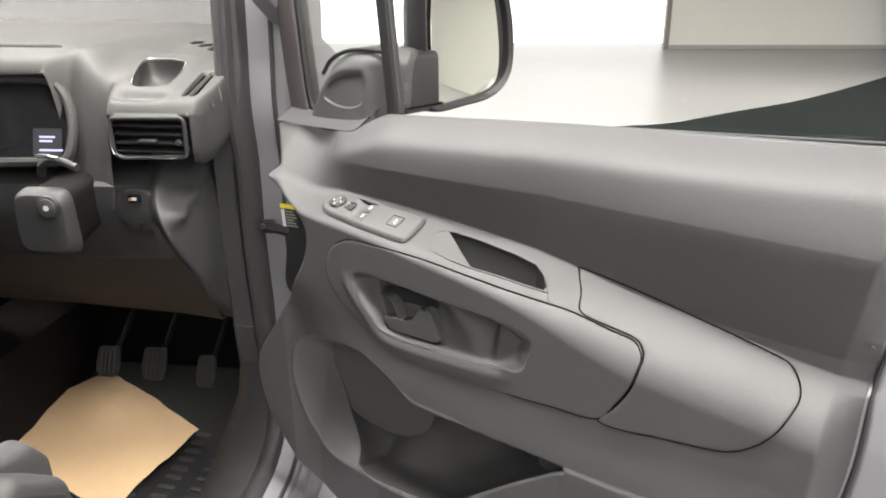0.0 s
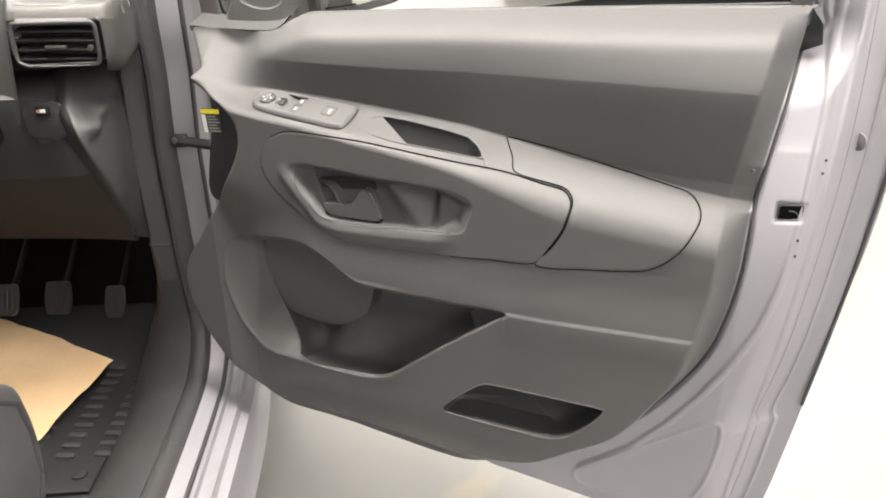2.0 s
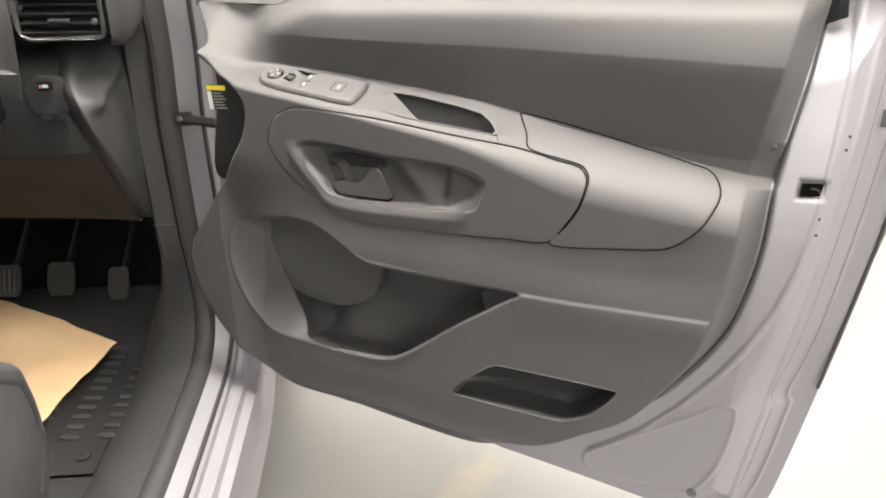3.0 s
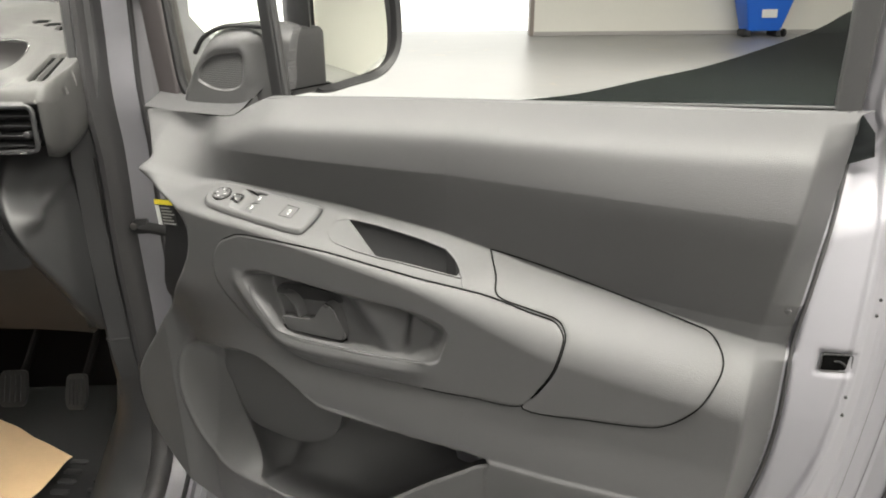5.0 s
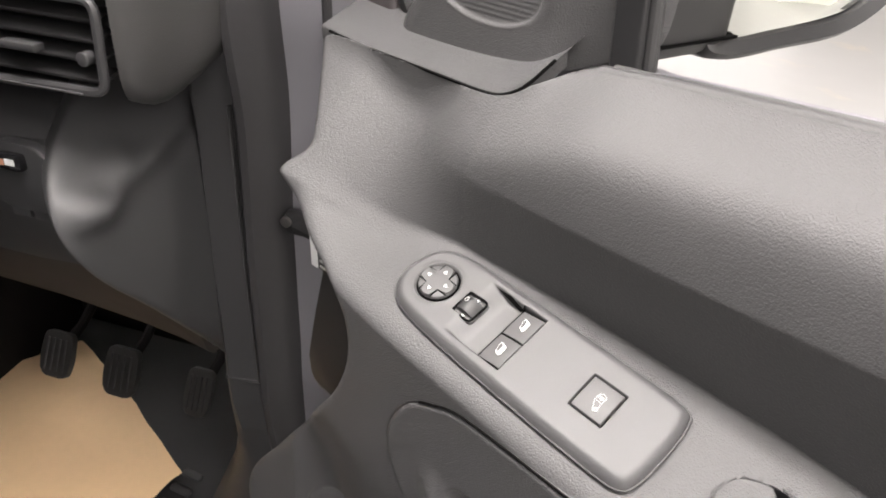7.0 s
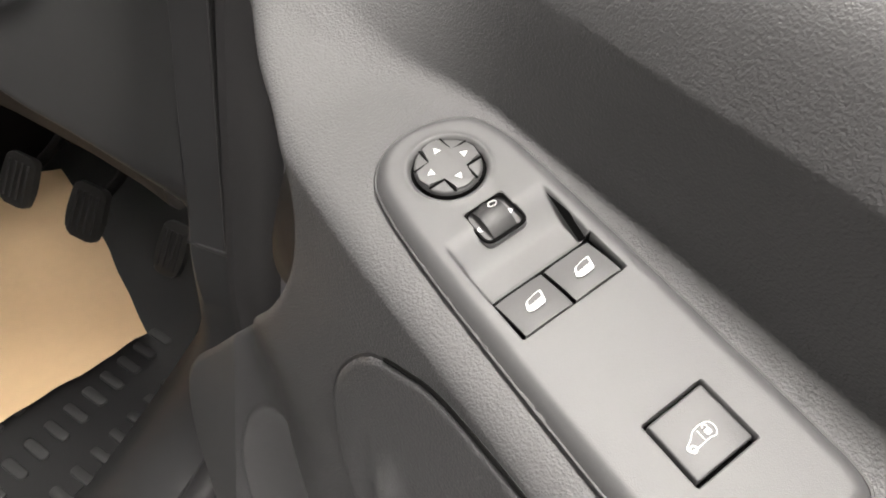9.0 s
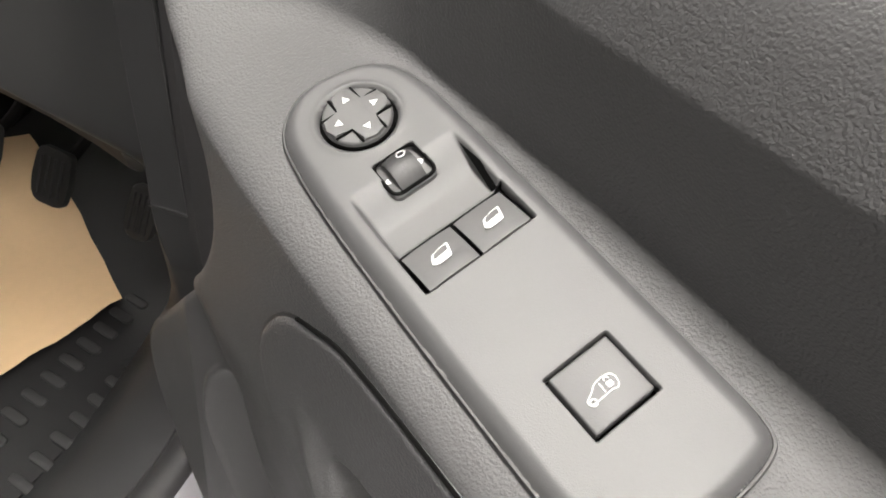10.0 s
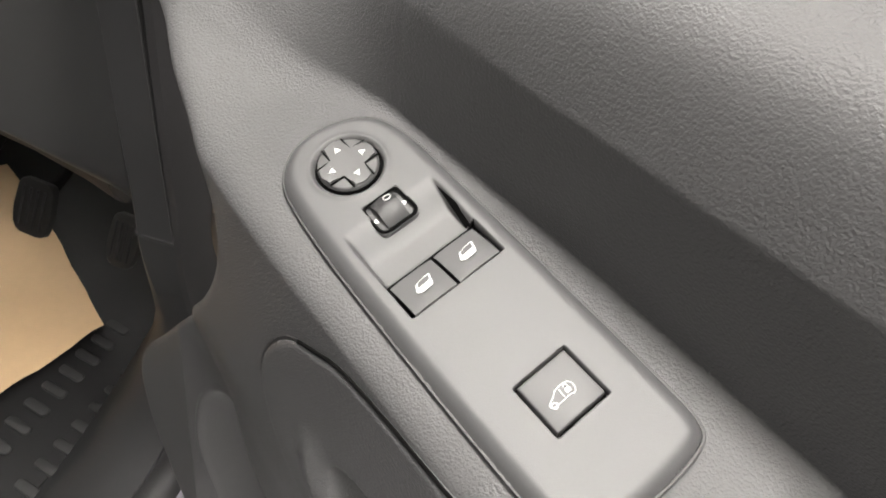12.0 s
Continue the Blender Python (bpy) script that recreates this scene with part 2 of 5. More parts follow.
def relief(name, xs, zs, mask, height, mat, parent, label="", skirt=0.02, towards=(0, 1, 0), place=None):
    """A moulded skin y = height(x, z) over the part of a grid where mask(x, z) < 0, its rim turned back by skirt."""
    X, Z = np.meshgrid(xs, zs)
    s = mask(X, Z)
    gz, gx = np.gradient(s, zs, xs)
    g = np.sqrt(gx * gx + gz * gz) + 1e-9
    h = 1.02 * np.maximum(np.gradient(xs)[None, :], np.gradient(zs)[:, None])
    near = (s > -0.40 * h) & (s < h)
    X = np.where(near, X - s * gx / g, X)
    Z = np.where(near, Z - s * gz / g, Z)
    Y = height(X, Z)
    ok = s < h
    cell = ok[:-1, :-1] & ok[1:, :-1] & ok[:-1, 1:] & ok[1:, 1:]
    ids = np.arange(X.size).reshape(X.shape)
    F = np.stack([ids[:-1, :-1][cell], ids[:-1, 1:][cell], ids[1:, 1:][cell], ids[1:, :-1][cell]], 1)
    used = np.unique(F)
    back = np.full(X.size, -1)
    back[used] = np.arange(len(used))
    F = back[F]
    P = np.stack([X.ravel(), Y.ravel(), Z.ravel()], 1)[used]
    E = np.concatenate([F[:, [0, 1]], F[:, [1, 2]], F[:, [2, 3]], F[:, [3, 0]]])
    key = np.sort(E, 1)
    _, first, count = np.unique(key[:, 0].astype(np.int64) * len(P) + key[:, 1], return_index=True, return_counts=True)
    rim = E[first[count == 1]]
    if skirt:
        rv = np.unique(rim)
        m2 = np.full(len(P), -1)
        m2[rv] = len(P) + np.arange(len(rv))
        deep = skirt(*P[rv].T)[:, None] if callable(skirt) else skirt
        P = np.vstack([P, P[rv] + np.array(towards) * deep])
        F = np.vstack([F, np.stack([rim[:, 1], rim[:, 0], m2[rim[:, 0]], m2[rim[:, 1]]], 1)])
    if place is not None:
        R = np.array(place)[:3]
        P = P @ R[:, :3].T + R[:, 3]
    me = bpy.data.meshes.new(name)
    me.vertices.add(len(P))
    me.vertices.foreach_set("co", P.astype(np.float32).ravel())
    me.loops.add(F.size)
    me.loops.foreach_set("vertex_index", F.astype(np.int32).ravel())
    me.polygons.add(len(F))
    me.polygons.foreach_set("loop_start", np.arange(0, F.size, 4, dtype=np.int32))
    me.polygons.foreach_set("use_smooth", np.ones(len(F), bool))
    me.update(calc_edges=True)
    me.validate()
    ob = link(name, me, mat, parent, label)
    return ob


# ---------- the room, square to the van ----------
VAN = pose(-0.33, 0.16, 0, 0, 0, 28.7)


def room_slab(name, r0, r1, f0, f1, z0, z1, mat, label, category):
    ob = part(name, box(r1 - r0, f1 - f0, z1 - z0, Matrix.Translation(((r0 + r1) / 2, (f0 + f1) / 2, (z0 + z1) / 2))), mat, None, label)
    ob.matrix_world = VAN
    return tagged(ob, label, category, kind="structure")


FAR, JAMB = 15.55, 3.42
room_slab("floor", -40, 40, -40, 60, -0.12, 0.0, FLOOR, "glossy off-white coated workshop floor with worn patches", "floor")
room_slab("wall_north", JAMB, 14.0, FAR, FAR + 0.2, 0, CEIL, WALLPAINT, "plain off-white painted wall beside a daylight opening", "wall")
room_slab("wall_north_lintel", -12.0, JAMB, FAR, FAR + 0.2, 2.95, CEIL, WALLPAINT, "off-white wall strip above the wide daylight opening", "wall")
# the south wall is unseen; its grey holds back fill light
room_slab("wall_south", -12.0, 14.0, -24.2, -24.0, 0, CEIL, surface("fill_damping_grey", (0.30, 0.30, 0.29), 0.7, vary=0.05), "unseen end wall of the hall, grey to hold back fill light", "wall")
room_slab("wall_east", 14.0, 14.2, -24.2, FAR + 0.2, 0, CEIL, WALLPAINT, "plain off-white painted side wall of the hall", "wall")
room_slab("wall_west", -12.2, -12.0, -24.2, FAR + 0.2, 0, CEIL, WALLPAINT, "plain off-white painted side wall of the hall", "wall")
room_slab("ceiling", -12.2, 14.2, -24.2, FAR + 0.2, CEIL, CEIL + 0.15, CEILING, "white board ceiling with the added long light panels", "ceiling")
room_slab("door_jamb", JAMB - 0.10, JAMB - 0.003, FAR - 0.05, FAR + 0.22, 0, 2.95, surface("grey_brown_frame_paint", (0.22, 0.19, 0.17), 0.5), "grey-brown metal frame post at the opening", "door frame")
room_slab("baseboard", JAMB + 0.01, 13.9, FAR - 0.02, FAR - 0.002, 0.002, 0.09, surface("grey_skirting", (0.35, 0.34, 0.33), 0.5), "narrow grey skirting along the off-white wall", "skirting")
room_slab("backdrop", -12.0, JAMB + 0.5, FAR + 1.6, FAR + 1.7, 0.0, 3.2, DAYLIGHT, "overexposed white daylight beyond the wide opening", "daylight")


# fixture drawn for every lamp, the added fill ones too
def ceiling_lamp(lx, ly):
    lamp = thing("unseen_ceiling_light", "unseen long white ceiling panel in a thin frame, added to light the hall", "ceiling light", "ceiling lights", at=pose(lx, ly, CEIL))
    part("frame", box(3.5, 0.6, 0.05, Matrix.Translation((0, 0, -0.026)), 0.008), SMOOTH, lamp)
    part("diffuser", box(3.4, 0.5, 0.006, Matrix.Translation((0, 0, -0.054))), PANEL_LAMP, lamp, "glowing white diffuser")


for lx, ly, watts in LAMPS:
    ceiling_lamp(lx, ly)


def blue_bin():
    b = thing("waste_skip", "blue tapered plastic skip on dark feet by the wall", "bin", at=VAN @ pose(8.45, 15.0, 0))
    rows = []
    for w, d, z in ((0.36, 0.26, 0.14), (0.38, 0.28, 0.2), (0.62, 0.40, 1.15), (0.66, 0.43, 1.16), (0.66, 0.43, 1.22), (0.60, 0.37, 1.22), (0.36, 0.25, 0.22)):
        rows.append([(x, y, z) for x, y in rounded([(-w, -d), (w, -d), (w, d), (-w, d)], 0.06, 4)])
    part("body", loft(rows, closed=True, caps=True), BIN, b)
    part("sticker", box(0.34, 0.004, 0.26, pose(0.02, -0.333, 0.55, -7)), WHITE_INK, b, "white square sticker")
    for sx in (-1, 1):
        part("foot", box(0.10, 0.5, 0.15, Matrix.Translation((sx * 0.34, 0, 0.075)), 0.02), BLACK, b)
        part("wheel", cyl(0.09, 0.05, pose(sx * 0.45, -0.24, 0.09, 0, 90), 20, 0.01), BLACK, b)


blue_bin()


# ---------- the open door: x from hinge to latch, y outwards, z up ----------
door = thing("van_front_door", "open van front door, lilac-grey outside with grey plastic inner panel", "car door")

OUTLINE = smooth_loop([(-0.158, 1.2925), (-0.142, 1.272), (-0.114, 1.248), (-0.099, 1.229), (-0.105, 1.211), (-0.068, 1.186), (-0.030, 1.172), (-0.012, 1.159), (0.002, 1.142), (0.006, 1.118), (0.000, 1.090), (-0.018, 1.055), (-0.044, 1.020), (-0.088, 0.960), (-0.136, 0.892), (-0.180, 0.830), (-0.196, 0.780), (-0.190, 0.715), (-0.169, 0.663), (-0.140, 0.615), (-0.100, 0.568), (-0.055, 0.532), (0.000, 0.512), (0.047, 0.503), (0.130, 0.500), (0.290, 0.494), (0.430, 0.496), (0.527, 0.515), (0.610, 0.549), (0.690, 0.609),
                       (0.768, 0.669), (0.824, 0.754), (0.862, 0.833), (0.880, 0.910), (0.890, 1.000), (0.891, 1.110), (0.900, 1.190), (0.912, 1.290), (0.918, 1.362), (0.900, 1.371),
                       (0.508, 1.352), (0.302, 1.341), (0.140, 1.331), (0.090, 1.326), (0.059, 1.3105), (0.046, 1.3015), (0.030, 1.2960), (0.006, 1.2932), (-0.03, 1.2925), (-0.08, 1.2928)], 5)
PAD = smooth_loop([(0.057, 1.077), (0.073, 1.115), (0.099, 1.133), (0.136, 1.142), (0.253, 1.140), (0.367, 1.132), (0.495, 1.1215), (0.541, 1.116), (0.591, 1.107), (0.622, 1.1025), (0.636, 1.095), (0.642, 1.083), (0.635, 1.049), (0.616, 1.014), (0.592, 0.983), (0.520, 0.974), (0.445, 0.965), (0.349, 0.957), (0.246, 0.950), (0.175, 0.967), (0.115, 1.000), (0.073, 1.038)], 5)
INLAY = smooth_loop([(0.510, 1.154), (0.560, 1.1495), (0.616, 1.1420), (0.704, 1.1270), (0.780, 1.1148), (0.805, 1.110), (0.820, 1.101), (0.828, 1.088), (0.823, 1.070), (0.811, 1.047), (0.795, 1.027), (0.774, 1.010), (0.748, 1.001), (0.679, 0.990), (0.597, 0.981), (0.6185, 1.014), (0.6375, 1.049), (0.6445, 1.083), (0.6385, 1.0968), (0.624, 1.1046), (0.592, 1.1095), (0.545, 1.118), (0.530, 1.134), (0.5095, 1.150)], 5)
HOLLOW = smooth_loop([(0.121, 1.066), (0.126, 1.080), (0.150, 1.086), (0.194, 1.085), (0.307, 1.081), (0.413, 1.082), (0.463, 1.076), (0.483, 1.062), (0.477, 1.035), (0.458, 1.008), (0.372, 0.994), (0.248, 0.984), (0.190, 0.988), (0.165, 1.012), (0.138, 1.040)], 5)
BASIN_BACK = [(0.258, 1.163), (0.266, 1.1675), (0.280, 1.1692), (0.334, 1.1650), (0.408, 1.1570), (0.446, 1.1512), (0.467, 1.1435), (0.480, 1.1362), (0.487, 1.1308)]
BASIN_LIP = [(0.258, 1.161), (0.266, 1.1545), (0.280, 1.1485), (0.320, 1.1437), (0.360, 1.1400), (0.390, 1.1384), (0.429, 1.1354), (0.487, 1.1304)]
TRAY = [(x, float(np.interp(x, *zip(*BASIN_BACK))) - 0.0007) for x in np.linspace(0.2620, 0.4860, 70)] + [(x, float(np.interp(x, *zip(*BASIN_LIP))) + 0.0007) for x in np.linspace(0.4860, 0.2620, 70)]
POCKET = smooth_loop([(-0.010, 0.906), (-0.050, 0.894), (-0.073, 0.877), (-0.087, 0.838), (-0.089, 0.776), (-0.069, 0.699), (-0.037, 0.659), (0.012, 0.648), (0.111, 0.662), (0.221, 0.667), (0.285, 0.676), (0.323, 0.693), (0.372, 0.733), (0.450, 0.800), (0.528, 0.862), (0.547, 0.884), (0.400, 0.8765), (0.281, 0.872), (0.245, 0.876), (0.185, 0.908), (0.136, 0.926), (0.090, 0.927), (0.040, 0.917)], 5)
BIN_HOLE = smooth_loop([(0.004, 0.907), (-0.014, 0.884), (-0.023, 0.836), (-0.006, 0.776), (0.026, 0.728), (0.062, 0.686), (0.086, 0.665), (0.112, 0.6625), (0.221, 0.668), (0.285, 0.677), (0.323, 0.694), (0.372, 0.734), (0.450, 0.801), (0.527, 0.862), (0.544, 0.883), (0.400, 0.8755), (0.281, 0.871), (0.245, 0.875), (0.185, 0.907), (0.136, 0.925), (0.090, 0.926), (0.042, 0.917)], 5)
SLOT = smooth_loop([(0.433, 0.655), (0.454, 0.680), (0.497, 0.720), (0.512, 0.730), (0.529, 0.735), (0.630, 0.743), (0.715, 0.7462), (0.7265, 0.740), (0.709, 0.711), (0.690, 0.688), (0.672, 0.672), (0.647, 0.659), (0.617, 0.654), (0.532, 0.648), (0.445, 0.6445), (0.436, 0.647)], 5)
LATCH_SIDE = [(-1.0, 0.20), (0.20, 0.40), (0.430, 0.496)] + [p for p in OUTLINE if p[0] > 0.5 and p[1] < 1.34] + [(0.925, 1.45), (0.93, 1.70), (-1.0, 1.70)]


def belt(x):
    return 1.328 + (x - 0.115) * 0.055


def top_line(x):
    return belt(x) - 0.030 * (1 - sst(0.01, 0.13, x))


def steel_base(Z):
    """Depth of the steel flange behind the panel."""
    return sum(np.interp(Z + q, (0.38, 0.60, 0.68, 0.76, 0.86, 0.96, 1.04, 1.10, 1.37, 1.45, 1.80), (0.150, 0.136, 0.126, 0.114, 0.098, 0.086, 0.080, 0.083, 0.163, 0.172, 0.180)) for q in (-0.08, -0.05, -0.02, 0.02, 0.05, 0.08)) / 6


def bare_y(X, Z):
    """The moulded inner face of the door, without the raised arm pad and cover."""
    zb = top_line(X)
    zh = zb - 0.036
    nose = np.minimum(1.250 + 0.016 * sst(0.1, 0.9, X), zh - 0.006)
    near = 1 - sst(-0.04, 0.08, X)
    foot = np.interp(X, (-0.05, 0.04, 0.14, 0.27, 0.43, 0.63, 0.81, 0.95), (0.118, 0.121, 0.129, 0.132, 0.128, 0.108, 0.093, 0.088))
    lip = np.minimum(0.110, foot - 0.014 - 0.016 * sst(0.3, 0.8, X))
    roll = lip + (0.13 + 0.55 * (0.110 - lip) / 0.085) * softplus(Z - nose, 0.011) + 1.36 * softplus(Z - zh, 0.007)
    wall = roll + (foot - lip) * np.clip((nose - Z) / (nose - 1.13 - 0.05 * (1 - sst(0.1, 0.8, X))), 0, 1)
    # towards the hinge the upright wall lies back into a slanted facet
    yc = np.interp(X, (-0.105, 0.04, 0.12), (0.066, 0.121, 0.128))
    zc = 1.1788 + 0.41 * (yc - 0.086) + 0.030 * (1 - sst(-0.12, 0.0, X)) - 0.084 * (X - 0.054)
    facet = yc + 1.22 * (1 - sst(-0.09, 0.06, X)) * np.maximum(Z - zc, 0)
    lean = 1 - sst(-0.06, 0.125, X)
    wall = wall * (1 - lean) + facet * lean
    shelf = 0.086 + (Z - 1.1788 - 0.030 * (1 - sst(-0.12, 0.0, X)) + 0.084 * (X - 0.054)) / 0.41
    # the front face sweeps back towards the hinge, under a sharp lip below the shelf
    low = sum(np.interp(X + q, (-0.16, -0.07, 0.0, 0.06, 0.12, 0.20, 0.30, 0.45, 0.64, 0.90), (0.066, 0.052, 0.044, 0.041, 0.041, 0.040, 0.036, 0.027, 0.017, 0.017)) for q in (-0.02, -0.01, 0, 0.01, 0.02)) / 5
    hollowed = np.interp(X, (-0.20, -0.14, -0.085, -0.04, 0.03, 0.10, 0.16), (0.004, 0.020, 0.042, 0.038, 0.022, 0.008, 0.0))
    low = low + hollowed * sst(1.04, 0.87, Z)
    up = sst(1.095, 1.160, Z)
    front = low * (1 - up) + (low + 0.014 * sst(-0.02, -0.10, X)) * up
    front = front - 0.008 * (1 - sst(0.88, 0.98, Z)) + 0.05 * np.clip((0.63 - Z) / 0.12, 0, 1) ** 2 * sst(-0.1, 0.2, X)
    roll_w = sst(0.40, 0.66, X)
    y = smin(wall, smax(front, shelf + 0.012 * roll_w, 0.014 + 0.014 * sst(0.10, 0.30, X) + 0.072 * roll_w), 0.004 + 0.012 * near)
    sd = sdf(OUTLINE, X, Z)
    # folded rim: a crisp turn along the latch side, a small radius elsewhere
    side = sst(0.45, 0.70, X)
    edge = 0.0022 * np.clip(1 + sd / 0.006, 0, 1.3) ** 2 * (1 - side) * (1 - 0.6 * sst(1.2, 1.3, Z))
    turn = side * softplus(sdf(LATCH_SIDE, X, Z) + 0.031, 0.0012) / 0.031
    y = y + edge + turn * np.maximum(steel_base(Z) - 0.006 - y, 0.012)
    p = sdf(POCKET, X, Z)
    # wide bevel at the hinge end of the pocket, inside a raised bead
    q = np.maximum(sdf(BIN_HOLE, X, Z), 0)
    y = y + np.where(p < 0, 0.058 * np.clip(-p / (q - p + 0.012), 0, 1), 0)
    y = y - 0.0030 * np.exp(-((p - 0.003) / 0.0030) ** 2) * sst(0.90, 0.86, Z) * sst(0.42, 0.30, X)
    # stepped seams of the lower panel
    seam = Z - (0.884 + (X - 0.548) * 0.068)
    y = y - 0.0036 * sst(0.0016, -0.0012, seam) * sst(0.543, 0.552, X) * sst(0.86, 0.83, X) * sst(-0.08, -0.01, seam)
    seam2 = Z - (0.968 + (X - 0.454) * 0.094)
    y = y - 0.0016 * sst(0.001, -0.001, seam2) * sst(0.42, 0.50, X) * sst(0.87, 0.60, X) * sst(-0.05, -0.005, seam2)
    # level top edge before the mirror corner
    flat = sst(0.075, 0.045, X) * sst(1.245, 1.275, Z)
    y = y * (1 - flat) + smin(y, 0.155, 0.012) * flat
    # soft frame of the hollow
    h = sdf(HOLLOW, X, Z)
    y = y - 0.006 * np.exp(-((h - 0.012) / 0.011) ** 2) * (1 - sst(0.40, 0.47, X)) * (1 - sst(1.05, 1.085, Z))
    return y


def pad_y(X, Z):
    """Arm pad, cover and the hollow with the pull lever."""
    y = bare_y(X, Z)
    y = y - 0.0020 + 0.0016 * np.clip(1 + sdf(PAD, X, Z) / 0.0035, 0, 1) ** 2
    h = sdf(HOLLOW, X, Z)
    # undercut at the top, floor leaning up: lever bowl, diagonal saddle, finger scoop, flat end
    s = X + 1.05 * (Z - 1.035)
    deep = 0.042 - 0.022 * np.exp(-((s - 0.352) / 0.030) ** 2) - 0.022 * sst(0.398, 0.420, X)
    lean = 0.22 + 0.78 * np.clip((Z - 0.985) / 0.085, 0, 1)
    w = 0.007 + 0.012 * sst(1.05, 1.075, Z) + 0.010 * sst(0.20, 0.14, X) + 0.022 * sst(0.41, 0.46, X)
    y = y + deep * lean * sst(0, 1, np.clip(-h / w, 0, 1)) + 0.003 * sst(0.0006, -0.0016, h)
    return y


def cover_y(X, Z):
    return bare_y(X, Z) - 0.0020 + 0.0016 * np.clip(1 + sdf(INLAY, X, Z) / 0.0035, 0, 1) ** 2


def panel_mask(X, Z):
    s = np.maximum(sdf(OUTLINE, X, Z), np.maximum(-0.0012 - sdf(PAD, X, Z), -0.0012 - sdf(INLAY, X, Z)))
    return np.maximum(np.maximum(s, -sdf(BIN_HOLE, X, Z)), np.maximum(-sdf(TRAY, X, Z), -sdf(SLOT, X, Z)))


def on_panel(x, z, lift=0.0):
    return Vector((x, float(bare_y(np.array([[x]]), np.array([[z]]))[0, 0]) - lift, z))


def liner(name, poly, steps, mat, label):
    """The walls and floor of a hole in the panel, running inwards by the given offsets."""
    ring = [on_panel(x, z) for x, z in poly]
    mid = sum(ring, Vector()) / len(ring)
    rows = [[mid + (p - mid) * k + Vector(off) for p in ring] for k, off in steps]
    bm = loft(rows, closed=True)
    c = bm.verts.new(mid + Vector(steps[-1][1]))
    bm.verts.ensure_lookup_table()
    last = bm.verts[-1 - len(ring):-1]
    for i in range(len(ring)):
        bm.faces.new((last[i - 1], last[i], c))
    return part(name, bm, mat, door, label, angle=75)


def panel_skirt(x, y, z):
    """Edges of the holes stay open for their liners; the outer rim turns back."""
    hole = np.min([np.abs(sdf(p, x[None, :], z[None, :])[0]) for p in (TRAY, BIN_HOLE, SLOT)], axis=0) < 0.004
    hole |= np.min([np.abs(sdf(p, x[None, :], z[None, :])[0]) for p in (PAD, INLAY)], axis=0) < 0.004
    top = z > 1.282
    return np.where(hole, 0.0006, np.where(top, 0.003, np.where((x < 0.05) & (z < 1.25), 0.028, np.where(x < 0.45, 0.014, 0.008))))


def hole_rim(poly, radius):
    part("hole_rim", tube([on_panel(x, z, -0.0004) for x, z in poly], radius, 6, closed=True), PANEL, door)


XS = np.arange(-0.29, 0.94, 0.0016)
ZS = np.concatenate([np.arange(0.48, 1.0785, 0.0024), np.arange(1.08, 1.385, 0.0014)])
relief("inner_panel", XS, ZS, panel_mask, bare_y, PANEL, door, "grained dark grey plastic inner panel with pockets", skirt=panel_skirt)
relief("armrest_pad", np.arange(0.05, 0.66, 0.0016), np.concatenate([np.arange(0.94, 1.0885, 0.0018), np.arange(1.09, 1.15, 0.0010)]), lambda X, Z: sdf(PAD, X, Z), pad_y, PANEL, door, "padded armrest front with pull recess", skirt=0.010)
relief("armrest_cover", np.arange(0.50, 0.84, 0.0022), np.concatenate([np.arange(0.97, 1.0785, 0.0022), np.arange(1.08, 1.17, 0.0012)]), lambda X, Z: sdf(INLAY, X, Z), cover_y, PANEL, door, "smooth closing cover at the rear of the armrest", skirt=0.010)
EDGE = [(0.092, 1.3262), (0.120, 1.3290), (0.140, 1.331), (0.302, 1.341), (0.508, 1.352), (0.700, 1.3615), (0.898, 1.3705)]
EDGE = [on_panel(0.092 + 0.806 * k / 40, float(np.interp(0.092 + 0.806 * k / 40, *zip(*EDGE)))) for k in range(41)]
part("belt_edge", loft([[p + Vector((0, q, s)) for q, s in ((-0.0030, -0.0022), (-0.0016, 0.0006), (0.002, 0.0016), (0.016, -0.001), (0.030, -0.004))] for p in EDGE]), PANEL, door, "smooth rolled top edge of the inner panel", angle=80)
part("cover_gap", tube([on_panel(x, z, 0.0008) + Vector((0, 0, 0.0008 * float(sst(1.08, 1.11, z)))) for x, z in INLAY], 0.0010, 6, closed=True), VOID, door, "dark gap round the armrest cover")
part("pad_gap", tube([on_panel(x, z, -0.0010) for x, z in PAD], 0.0018, 6, closed=True), BLACK, door, "dark gap round the armrest pad")
top = [k for k, (x, z) in enumerate(PAD) if (z > 1.115 and x > 0.085) or x > 0.44]
first = next(k for k in top if k - 1 not in top and PAD[k][0] < 0.3)
ring = PAD[first:] + PAD[:first]
part("pad_seam", tube([on_panel(x, z, 0.0008) + Vector((0, 0, 0.0008 * float(sst(1.08, 1.11, z)))) for x, z in ring[:len(top)]], 0.0009, 6), VOID, door, "dark seam along the armrest pad")


